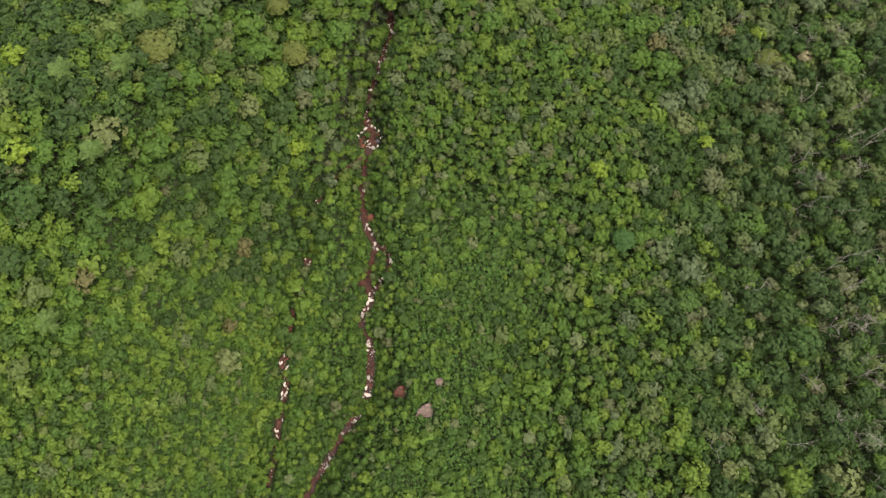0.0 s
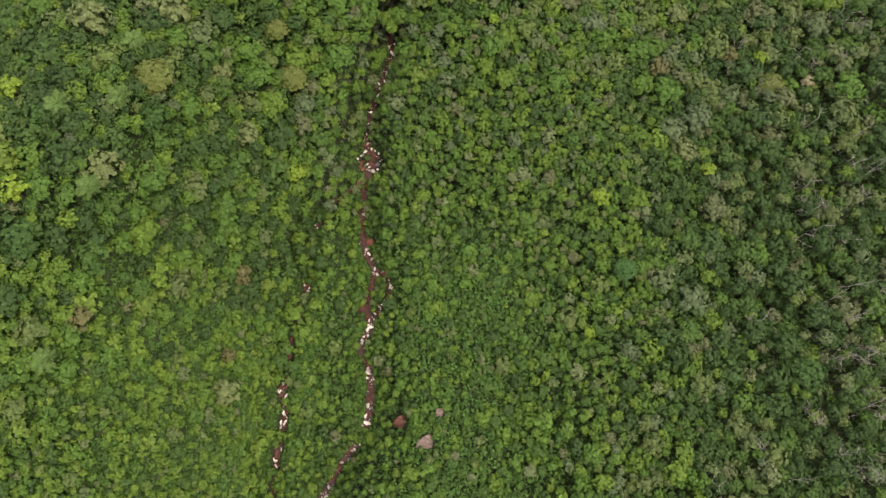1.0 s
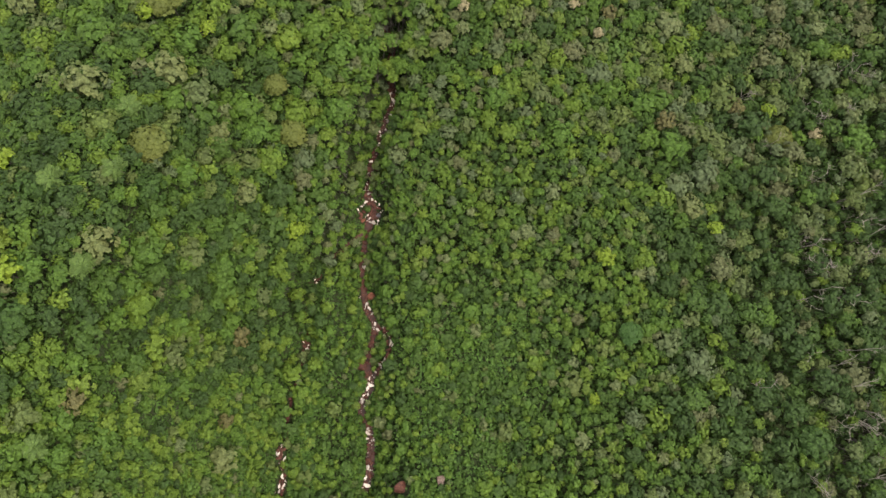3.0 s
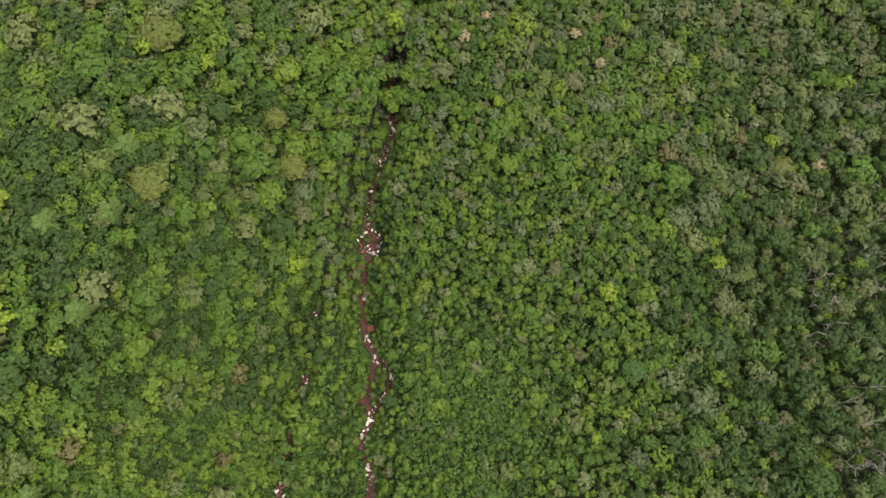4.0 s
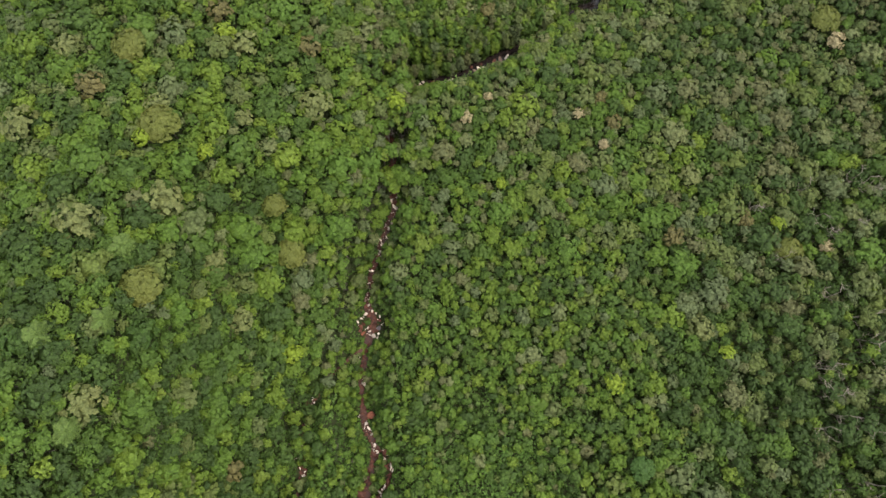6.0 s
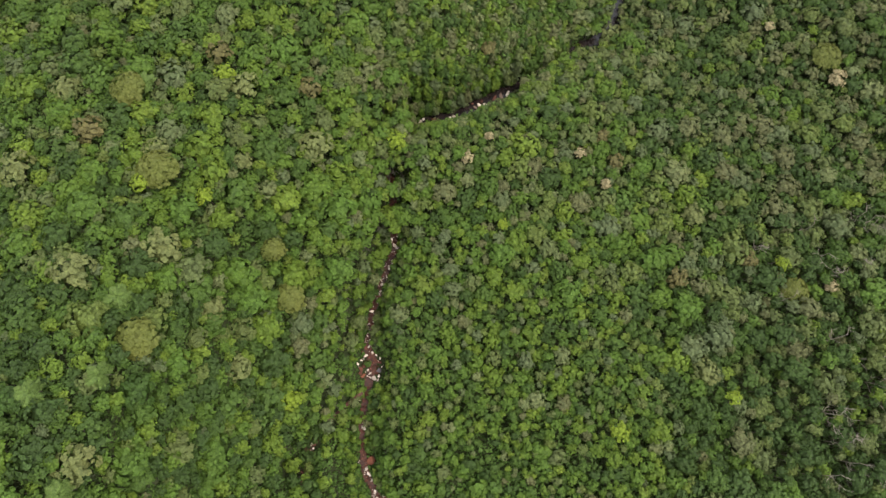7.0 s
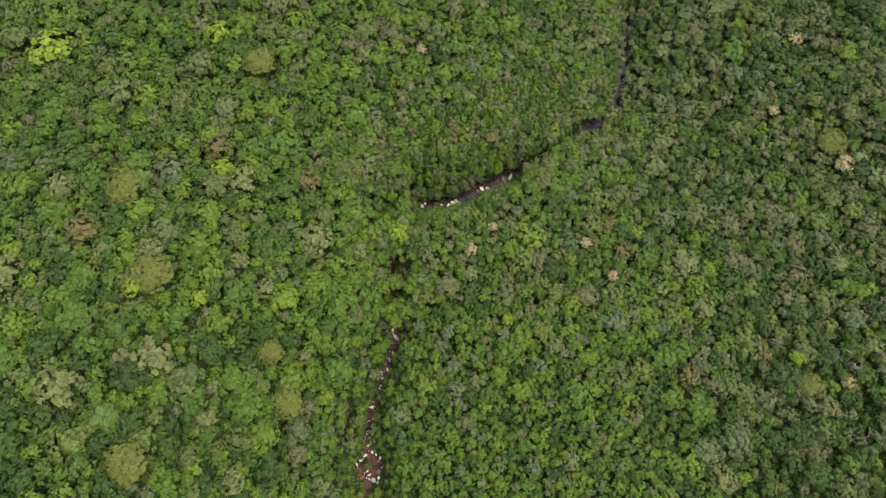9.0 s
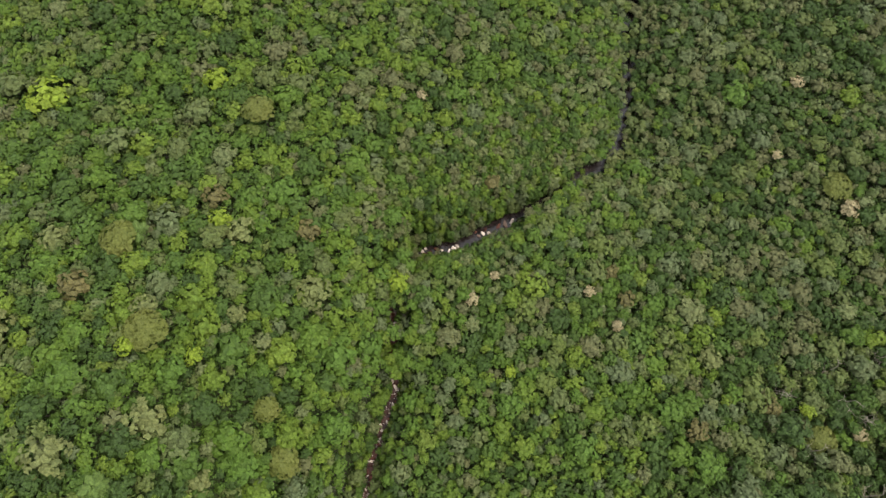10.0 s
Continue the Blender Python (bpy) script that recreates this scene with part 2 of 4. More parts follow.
ribbon("stream_main", MAIN, 1.15, 0.10, "narrow dark red-brown stream running over rocks")
ribbon("stream_brook", BROOK, 2.3, 0.14, "wider dark brook between forest banks", DEEP)
ribbon("stream_gully", GULLY, 0.4, 3.50, "thin trickle of dark water in a side gully")
ribbon("stream_spur", SPUR, 0.5, 0.68, "short side channel of dark water")


# ---- rocks ----
def boulder_mesh(seed, flat, detail=2, rough=0.10, faces=11):
    rng = random.Random(seed)
    bm = bmesh.new()
    bmesh.ops.create_icosphere(bm, subdivisions=detail, radius=1)
    shift = Vector((rng.uniform(-50, 50), rng.uniform(-50, 50), rng.uniform(-50, 50)))
    cuts = [(Vector((rng.gauss(0, 1), rng.gauss(0, 1), rng.gauss(0, 0.7))).normalized(), rng.uniform(0.36, 0.74)) for _ in range(faces)]
    for v in bm.verts:
        p = v.co * (1 + 0.28 * noise.noise(v.co * 1.1 + shift) + rough * noise.noise(v.co * 3.2 + shift) + 0.5 * rough * noise.noise(v.co * 8 + shift))
        for n, d in cuts:
            over = p.dot(n) - d
            if over > 0:
                p = p - n * over * 0.92
        v.co = Vector((p.x, p.y, p.z * flat))
    me = bpy.data.meshes.new("boulder")
    bm.to_mesh(me)
    bm.free()
    return me


BOULDERS = {m.name: [boulder_mesh(40 + i, 0.45 + 0.1 * (i % 3), 2, 0.40, 15) for i in range(8)] for m in (PALE_ROCK, RED_ROCK, PINK_ROCK, RUSTY_ROCK, LILAC_POOL)}
for kind, meshes in BOULDERS.items():
    for me in meshes:
        me.materials.append(bpy.data.materials[kind])
ROCK_WORDS = {"pale_sandstone": "dry cream sandstone boulder in the stream bed", "red_wet_sandstone": "wet dark red sandstone boulder in the stream bed",
              "pink_grey_slab": "bare pinkish grey rock slab on the bank", "lilac_pool": "smooth lilac grey slab standing for pool water", "rusty_slab": "bare rusty orange rock slab in the stream bed"}
rr = random.Random(5)


SLAB_SHAPES = {k: [boulder_mesh(90 + i, 0.36, 4, 0.16, 9) for i in range(3)] for k in ROCK_WORDS}
for kind, meshes in SLAB_SHAPES.items():
    for me in meshes:
        me.materials.append(bpy.data.materials[kind])


def boulder(kind, x, y, r, lift=0.0, stretch=1.0, group="boulders in the stream", heading=None):
    z = float(ground(np.array([x]), np.array([y]))[0])
    slab = heading == "slab" or r > 1.3
    ob = new("rock_slab" if slab else "boulder", rr.choice((SLAB_SHAPES if slab else BOULDERS)[kind]))
    ob.matrix_world = pose(x, y, z + lift + 0.10 * r, rr.uniform(-10, 10), rr.uniform(-10, 10), 38 + rr.uniform(-6, 6) if slab else rr.uniform(0, 360) if heading is None else heading) @ Matrix.Diagonal((r * stretch, r, r, 1))
    return tagged(ob, ROCK_WORDS[kind], "boulder", group)


# stretches of the main stream, by the distance north, where the rock is pale and dry
PALE_AT = ((-26, 2.5), (-17, 2.5), (-10, 2.8), (-3, 1.2), (0.8, 1.8), (10.5, 1.8), (14.5, 1.6), (30.3, 1.6), (36.8, 1.5), (47.7, 0.8), (70.5, 1.5), (74.5, 1.2), (79, 1.5), (83.5, 1.2), (87.5, 1.7), (92, 1.6), (96.5, 1.2),
           (100, 1.0), (114.5, 1.2))
for (x, y), (tx, ty) in zip(MAIN, np.gradient(MAIN, axis=0)):
    if not -40 < y < 119 or (Vector((x, y)) - RING).length < 4.2:
        continue
    pale = max(math.exp(-((y - c) / w) ** 2) for c, w in PALE_AT)
    if rr.random() < 0.28:
        boulder("red_wet_sandstone", x + rr.uniform(-1.1, 1.1), y + rr.uniform(-0.5, 0.5), rr.uniform(0.4, 0.85), 0.22, rr.uniform(1.2, 2.0))
    for _ in range(2):
        if rr.random() < 0.50 * pale:
            side = rr.choice((-1, 1)) * rr.uniform(0.0, 1.0)
            boulder("pale_sandstone", x + side, y + rr.uniform(-0.5, 0.5), rr.choice((0.22, 0.3, 0.4, 0.55, 0.75)), 0.38, rr.uniform(1.1, 2.4), heading=math.degrees(math.atan2(ty, tx)) + rr.gauss(0, 50))
# the ring of boulders round a pool
for dx, dy, r, s in ((0.8, -3.1, 0.9, 1.5), (2.0, -2.5, 0.7, 1.3), (-0.9, -0.7, 0.5, 1.6), (-0.3, -1.6, 0.55, 1.6), (0.4, 4.0, 0.8, 1.2), (-1.5, 3.1, 0.8, 1.3), (-2.7, 2.0, 0.6, 1.5), (-3.7, 1.1, 0.6, 1.6),
                     (2.5, 2.3, 0.6, 1.4), (1.5, 3.2, 0.5, 1.4), (2.9, -0.1, 0.4, 1.2), (-0.5, -2.7, 0.5, 1.3)):
    boulder("pale_sandstone", RING.x + dx, RING.y + dy, 0.8 * r, 0.45, s)
    for _ in range(1):
        boulder("pale_sandstone", RING.x + dx + rr.uniform(-0.9, 0.9), RING.y + dy + rr.uniform(-0.9, 0.9), r * rr.uniform(0.25, 0.45), 0.40, rr.uniform(1.0, 2.2))
for dx, dy, r in ((-1.4, 1.4, 0.9), (1.3, 1.6, 0.9), (1.1, 0.2, 1.0), (0.4, -1.2, 0.9), (-3.0, -0.2, 0.9), (-2.9, -1.4, 0.8), (1.5, -1.6, 0.8), (0.2, 2.8, 0.9), (-2.0, 0.4, 0.9), (2.3, 1.2, 0.8), (-0.6, 3.8, 0.7)):
    boulder("red_wet_sandstone", RING.x + dx, RING.y + dy, r, 0.22, 1.3)
boulder("rusty_slab", RING.x - 2.2, RING.y - 2.1, 0.9, 0.35)
# a slab shape added for the lilac patch of open pool
boulder("lilac_pool", RING.x + 2.3, RING.y - 1.0, 1.0, 0.30, 1.3)
# boulders of the wider brook
for x, y, r, s, kind in ((7.8, 136.6, 1.28, 1.4, "pale_sandstone"), (8.9, 137.6, 1.0, 1.2, "pale_sandstone"), (6.3, 136.2, 0.6, 1.6, "pale_sandstone"), (-1.8, 136.8, 1.1, 1.3, "pale_sandstone"),
                         (-0.6, 137.6, 0.7, 1.5, "pale_sandstone"), (-2.9, 135.0, 0.9, 1.4, "red_wet_sandstone"), (-1.2, 135.6, 1.0, 1.4, "red_wet_sandstone"), (0.8, 136.4, 0.9, 1.3, "red_wet_sandstone"),
                         (-4.4, 134.4, 0.8, 1.5, "red_wet_sandstone"), (2.6, 137.2, 0.9, 1.5, "red_wet_sandstone"), (4.4, 136.6, 0.5, 1.8, "pale_sandstone"), (15.6, 140.6, 0.8, 1.3, "pink_grey_slab"), (16.9, 141.4, 0.8, 1.2, "pale_sandstone"),
                         (18.8, 141.2, 1.0, 1.5, "pale_sandstone"), (17.8, 142.4, 0.9, 1.4, "red_wet_sandstone"), (14.8, 141.8, 0.6, 1.3, "red_wet_sandstone"), (24.2, 143.4, 1.0, 2.0, "pink_grey_slab"),
                         (26.2, 144.6, 0.9, 2.0, "pale_sandstone"), (22.0, 143.6, 0.8, 1.5, "red_wet_sandstone"), (32.5, 148.4, 0.9, 1.5, "pale_sandstone"), (69.5, 190, 1.0, 1.4, "pale_sandstone"), (69, 193, 0.9, 1.4, "pale_sandstone"),
                         (-10.6, 107.6, 1.2, 1.3, "pink_grey_slab"), (-10.2, 115.2, 0.8, 1.5, "pale_sandstone")):
    boulder(kind, x, y, r, 0.3, s)
for line, stretches in ((GULLY, ((-19, -14.5), (-10, -5.6), (-2, 1), (24.5, 28), (42, 45))), (SPUR, ((16, 30),))):
    for x, y in line:
        if any(a < y < b for a, b in stretches) and rr.random() < 0.9:
            boulder("red_wet_sandstone", x + rr.uniform(-0.9, 0.9), y, rr.uniform(0.5, 1.0), 0.5, rr.uniform(0.9, 1.9))
            if rr.random() < 0.75:
                boulder("pale_sandstone", x + rr.uniform(-1.0, 1.0), y + rr.uniform(-0.5, 0.5), rr.uniform(0.22, 0.5), 0.85, rr.uniform(1.3, 2.8), heading=rr.uniform(50, 130))
SLABS = ((-6.0, -13.9, 1.95, 1.7, "pink_grey_slab"), (-2.6, -7.4, 1.3, 1.15, "pink_grey_slab"), (-12.3, -9.5, 2.0, 1.2, "red_wet_sandstone"), (-22.6, 20.0, 1.5, 1.2, "red_wet_sandstone"),
         (-19.4, 39.0, 1.5, 1.0, "rusty_slab"))
for x, y, r, s, kind in SLABS:
    tagged(boulder(kind, x, y, r, 0.35, s, "rock slabs on the banks", "slab"), "bare weathered rock slab among low shrubs")


def joined_stones(name, spots, material, label):
    """Gravel and cobbles, past counting."""
    bm = bmesh.new()
    bmesh.ops.create_icosphere(bm, subdivisions=1, radius=1)
    v0 = np.array([v.co for v in bm.verts])
    f0 = np.array([[v.index for v in f.verts] for f in bm.faces])
    bm.free()
    vs, fs = [], []
    for k, (x, y, z, r) in enumerate(spots):
        s = np.random.uniform(0.7, 1.3, 3) * r * np.array((1, 1, 0.6))
        vs.append(v0 * s * np.random.uniform(0.8, 1.2, (len(v0), 1)) + (x, y, z))
        fs.append(f0 + k * len(v0))
    ob = part(name, from_arrays(name, np.vstack(vs), np.vstack(fs)), material)
    return tagged(ob, label, "stones", kind="stuff")


def cobble_spots(pale):
    xs = []
    for line, half in ((MAIN, 1.9), (GULLY, 1.0), (SPUR, 0.8)):
        for x, y in line:
            if not -40 < y < 119:
                continue
            w = max(math.exp(-((y - c) / (w * 1.2)) ** 2) for c, w in PALE_AT) if line is MAIN else 0.35
            for _ in range(5 if line is MAIN else 2):
                if (rr.random() < w) == pale and rr.random() < (0.6 if pale else 0.7):
                    xs.append((x + rr.gauss(0, half * 0.45), y + rr.uniform(-0.5, 0.5), rr.uniform(0.07, 0.20) if pale else rr.uniform(0.10, 0.38)))
    a = np.array(xs)
    z = ground(a[:, 0], a[:, 1])
    return np.column_stack([a[:, :2], np.maximum(z, bed(a[:, 1]) + 0.15) + 0.08, a[:, 2]])


joined_stones("pale_cobbles", cobble_spots(True), PALE_ROCK, "loose pale cobbles along the stream bed")
joined_stones("red_cobbles", cobble_spots(False), RED_ROCK, "loose wet red cobbles along the stream bed")


# ---- trees ----
def ico(detail):
    bm = bmesh.new()
    bmesh.ops.create_icosphere(bm, subdivisions=detail, radius=1)
    v = np.array([q.co for q in bm.verts])
    f = np.array([[q.index for q in p.verts] for p in bm.faces])
    bm.free()
    return v, f


ICO1, ICO2 = ico(1), ico(2)
OCTA = (np.array([(1, 0, 0), (0, 1, 0), (-1, 0, 0), (0, -1, 0), (0, 0, 1), (0, 0, -1)], float),
        np.array([(0, 1, 4), (1, 2, 4), (2, 3, 4), (3, 0, 4), (1, 0, 5), (2, 1, 5), (3, 2, 5), (0, 3, 5)]))


def crown_template(seed, clumps, per_clump, leaf, clump_r=(0.26, 0.44), flat=0.75, dome=False, core=ICO1, ragged=0.20):
    """Leaves of one crown of radius 1: clumps of leaf sprays round a dense heart. Gives verts, quads, tris."""
    rng = np.random.default_rng(seed)
    pts, nrm = [], []
    golden = math.pi * (3 - math.sqrt(5))
    for i in range(clumps):
        t = (i + 0.5) / clumps
        up = 1 - 0.98 * t
        a = i * golden + rng.uniform(-0.35, 0.35)
        rad = math.sqrt(max(0, 1 - up * up))
        cr = rng.uniform(*clump_r)
        reach = (1 - cr * 0.75) * rng.uniform(0.82, 1.12)
        c = np.array((rad * math.cos(a) * reach, rad * math.sin(a) * reach, up * reach * flat))
        n = rng.normal(size=(per_clump * 3, 3))
        n /= np.linalg.norm(n, axis=1)[:, None]
        out = np.array((rad * math.cos(a), rad * math.sin(a), up + 0.35))
        n = n[(n @ out > -0.2) & (n[:, 2] > -0.3)][:per_clump]
        if dome:
            n = n * 0.5 + out / np.linalg.norm(out)
            n /= np.linalg.norm(n, axis=1)[:, None]
            p = n * np.array((1, 1, flat)) * rng.uniform(0.93, 1.03, (len(n), 1))
        else:
            p = c + n * cr * rng.uniform(0.78, 1.12, (len(n), 1)) * np.array((1, 1, 0.85))
            hull = c / np.array((1, 1, flat))
            n = n * 0.65 + hull / (np.linalg.norm(hull) + 1e-6) * 0.75
        pts.append(p)
        nrm.append(n)
    p, n = np.vstack(pts), np.vstack(nrm)
    n = n + rng.normal(size=n.shape) * ragged + np.array((0, 0, 0.25))
    n /= np.linalg.norm(n, axis=1)[:, None]
    u = np.cross(n, rng.normal(size=n.shape))
    u /= np.linalg.norm(u, axis=1)[:, None]
    v = np.cross(n, u)
    s = leaf * rng.uniform(0.65, 1.35, (len(n), 1))
    w = s * rng.uniform(0.55, 0.9, (len(n), 1))
    bend = n * s * 0.25
    quad = np.stack([p + u * s - bend, p + v * w, p - u * s - bend, p - v * w], 1).reshape(-1, 3)
    q = np.arange(len(p) * 4).reshape(-1, 4)
    cv = core[0] * np.array((0.72, 0.72, 0.64 * flat)) * rng.uniform(0.85, 1.1, (len(core[0]), 1))
    return np.vstack([quad, cv]), q, core[1] + len(quad)


CROWNS = {
    "small": [crown_template(100 + i, 6 + i % 3, 9, 0.25, (0.28, 0.44), 0.70, core=OCTA) for i in range(9)],
    "broad": [crown_template(200 + i, 10 + i % 4, 11, 0.17, (0.20, 0.34), 0.80, core=OCTA) for i in range(9)],
    "pompom": [crown_template(300 + i, 17, 9, 0.145, (0.17, 0.27), 0.82, core=OCTA) for i in range(6)],
    "large": [crown_template(400 + i, 22, 12, 0.124, (0.13, 0.25), 0.74) for i in range(6)],
    "tall": [crown_template(500 + i, 12, 11, 0.18, (0.21, 0.34), 1.25, core=OCTA) for i in range(6)],
    "plain": [crown_template(700 + i, 3, 5, 0.46, (0.4, 0.5), 0.8, core=OCTA) for i in range(3)],
    "dome": [crown_template(600 + i, 20, 22, 0.12, flat=0.65, dome=True, core=ICO2, ragged=0.3) for i in range(3)],
}


def limb_tubes(seed):
    """Trunk of unit height with a few limbs, as tapered five-sided tubes: lists of (points, radii)."""
    rng = random.Random(seed)
    lean = Vector((rng.uniform(-0.05, 0.05), rng.uniform(-0.05, 0.05), 0))
    trunk = [Vector((0, 0, -0.04)), Vector((0, 0, 0.3)) + lean, Vector((0, 0, 0.62)) + lean * 2.2, Vector((0, 0, 0.9)) + lean * 2]
    tubes = [(trunk, (0.022, 0.017, 0.012, 0.006))]
    for k in range(4):
        a = k * 2.4 + rng.uniform(-0.5, 0.5)
        z = rng.uniform(0.5, 0.72)
        d = Vector((math.cos(a), math.sin(a), 0))
        o = Vector((0, 0, z)) + lean * 2
        r = rng.uniform(0.12, 0.24)
        tubes.append(([o, o + d * r * 0.5 + Vector((0, 0, 0.08)), o + d * r + Vector((0, 0, rng.uniform(0.14, 0.25)))], (0.009, 0.007, 0.003)))
    return tubes


def tube_arrays(tubes, sides=5):
    vs, fs, base = [], [], 0
    for pts, radii in tubes:
        for p, r in zip(pts, radii):
            for k in range(sides):
                a = 2 * math.pi * k / sides
                vs.append((p[0] + r * math.cos(a), p[1] + r * math.sin(a), p[2]))
        for i in range(len(pts) - 1):
            for k in range(sides):
                j = (k + 1) % sides
                fs.append((base + i * sides + k, base + i * sides + j, base + (i + 1) * sides + j, base + (i + 1) * sides + k))
        base += len(pts) * sides
    return np.array(vs), np.array(fs)


TRUNKS = [tube_arrays(limb_tubes(s)) for s in range(4)]
STICK = tube_arrays([([Vector((0, 0, -0.04)), Vector((0, 0, 0.75))], (0.020, 0.010))], 4)


# ---- planting plan ----
LIME = ((34.9, 9.5, 1.35), (19.0, 98.3, 1.6), (-8.0, 123, 2.6), (42.3, 43.9, 2.2), (-53.8, 104.6, 2.1), (-66.2, 106.8, 2.1), (-79.3, 42.4, 2.7), (-99.4, 177.7, 6.0),
        (-55.6, 182.2, 3.6), (-87.3, 66.9, 2.6), (-37.2, 56.1, 2.6), (71.9, 50.0, 1.8), (-50.9, 138.5, 2.8), (94.6, 83.9, 2.0))
BROWN = ((-51.0, 29.6, 2.8), (-70.1, 18.0, 2.4), (-80.3, 121.8, 3.7), (52.9, 115.9, 2.4), (-30.4, 136.0, 3.0), (-52.5, 144.7, 3.0), (19.3, 151.2, 2.2), (86.3, 85.6, 2.2),
         (50.0, 123.8, 2.3), (63.9, 81.0, 2.8), (-53.5, 9.4, 2.0))
OLIVE = ((-62.5, 110.1, 4.4), (-60.7, 70.3, 4.2), (-73.0, 133.2, 4.4), (98.1, 76.5, 3.6), (121.0, 146.0, 4.3), (-39.2, 92.3, 3.2), (-36.2, 80.7, 3.6),
         (-42.7, 169.4, 3.9))
CREAM = ((10.9, 117.5, 1.7), (48.4, 108.4, 1.5), (42.8, 118.2, 1.5), (53.1, 117.6, 1.2), (17.3, 123.6, 1.4), (123.1, 139.1, 2.8), (118.4, 181.8, 2.1), (1.0, 174.8, 1.4),
         (108.4, 77.3, 2.0), (106.0, 157.3, 1.6))
PALE = ((88.0, -34.7, 4.6), (60.3, -29.9, 2.2), (-28.8, 120, 4.2), (-46.2, 135.2, 3.7), (-95.4, 112.0, 4.1), (-51.7, 77.4, 3.2), (-60.6, 91.0, 4.6), (60.4, 163.1, 3.1), (-66.8, 47.3, 3.8), (-75.0, 85.0, 4.3),
        (-47.4, 64.6, 3.1), (-45.7, 114.2, 2.3), (67.1, 56.5, 3.2), (-54.2, 0.9, 3.8), (-63.9, 115.7, 2.6), (-89.1, 134.7, 3.3), (72.4, 98.7, 3.2))
TEAL = ((45.9, 24.4, 2.9),)
SHADE = ((84.4, -3.3, 4.3), (-79.2, 33.3, 4.4), (-59.6, 60, 3.5), (-32.3, 139, 4.3), (-79.4, 59.6, 3.8), (12.2, 100.7, 2.2))
BRIGHT = ((-55.1, 64.8, 3.1), (-24.6, 104.3, 4.3), (-17.4, 107.5, 4.2), (-75.5, 42.9, 2.7), (119.7, 74.3, 4.6), (-44.3, 80.4, 3.8), (-58.3, 101.0, 3.8),
          (-36.7, 146.7, 4.4), (-24.4, 87.4, 4.2), (-6.6, 92.9, 2.7), (57.6, 86.0, 3.3), (60.5, 114.4, 2.7), (64.1, 73.1, 3.8), (34.7, 78.8, 3.5), (-8.5, 139.9, 3.0),
          (99.7, 179.8, 4.4), (-72.7, 7.9, 2.6), (18.1, 90.1, 3.5), (8.6, 118.7, 2.2), (-55.1, 179.4, 4.0))
DEAD_AT = ((99.3, 33.0), (94.7, 11.6), (91.2, 29.6), (95.9, 1.5), (90.8, -1.5), (93.9, -15.2), (95.9, -23.6), (57.0, -23.9), (116.1, 41.2),
           (112.3, 52.2), (116.5, 49.4), (91.1, 74.9), (83.7, -9.9), (107.8, -2.6), (105.0, 31.6), (92.6, 18.9), (73.4, 10.3), (124.9, 94.4),
           (105.1, 94.0), (106.8, 87.1), (89.1, 89.7), (96.0, -34.1), (101.0, -7.3), (108.7, 7.3), (103.4, -13.3),
           (73.3, -25.8), (70.0, -14.6))
PALMS = ((-64.3, 63.3), (-74.4, 60.8), (-67.5, 43.0), (-75.7, 10.2), (-68.4, 134.8), (-64.9, 79.1))

pr = random.Random(11)
SPACE = 5.0
cells = {}
plan = []


def room(x, y, r, gap):
    i, j = int(x // SPACE), int(y // SPACE)
    for a in (i - 1, i, i + 1, i - 2, i + 2):
        for b in (j - 1, j, j + 1, j - 2, j + 2):
            for px, py, pr_ in cells.get((a, b), ()):
                lim = gap * (r + pr_)
                if (x - px) ** 2 + (y - py) ** 2 < lim * lim:
                    return False
    return True


def take(x, y, r, kind):
    cells.setdefault((int(x // SPACE), int(y // SPACE)), []).append((x, y, r))
    plan.append((x, y, r, kind))


for kind, spots in (("lime", LIME), ("brown", BROWN), ("olive", OLIVE), ("cream", CREAM), ("pale", PALE), ("teal", TEAL), ("shade", SHADE), ("bright", BRIGHT)):
    for x, y, r in spots:
        if room(x, y, r, 0.55):
            take(x, y, r, kind)
pd = random.Random(21)
while len(DEAD_AT) < 50:
    x, y = pd.uniform(84, 122), pd.uniform(-30, 98)
    if x < 92 + 0.22 * y + 14 and pd.random() < smooth((x - 80 - 0.15 * y) / 16):
        DEAD_AT += ((x, y),)
for x, y in DEAD_AT:
    take(x, y, 0.7, "dead")
for x, y in PALMS:
    if room(x, y, 1.6, 0.4):
        take(x, y, 1.6, "palm")
take(RING.x - 0.8, RING.y + 0.9, 0.85, "bank")
for x, y in ((-12.6, 121.2), (-12.2, 125.4), (-10.6, 110.9), (-13.6, 117.6)):
    take(x, y, 2.2, "wood")
for x, y, r, s, kind in SLABS:
    cells.setdefault((int(x // SPACE), int(y // SPACE)), []).append((x, y, r * 1.1))


def seen_stretch(x, y):
    return -46 < y < 226 and -97 - 0.13 * max(y, 0) < x < 106 + 0.24 * (y + 39)


GULLY_OPEN = ((-19.8, -14.2), (-10.8, -5.3), (-2.6, 1.6), (24.0, 28.2), (41.8, 45))


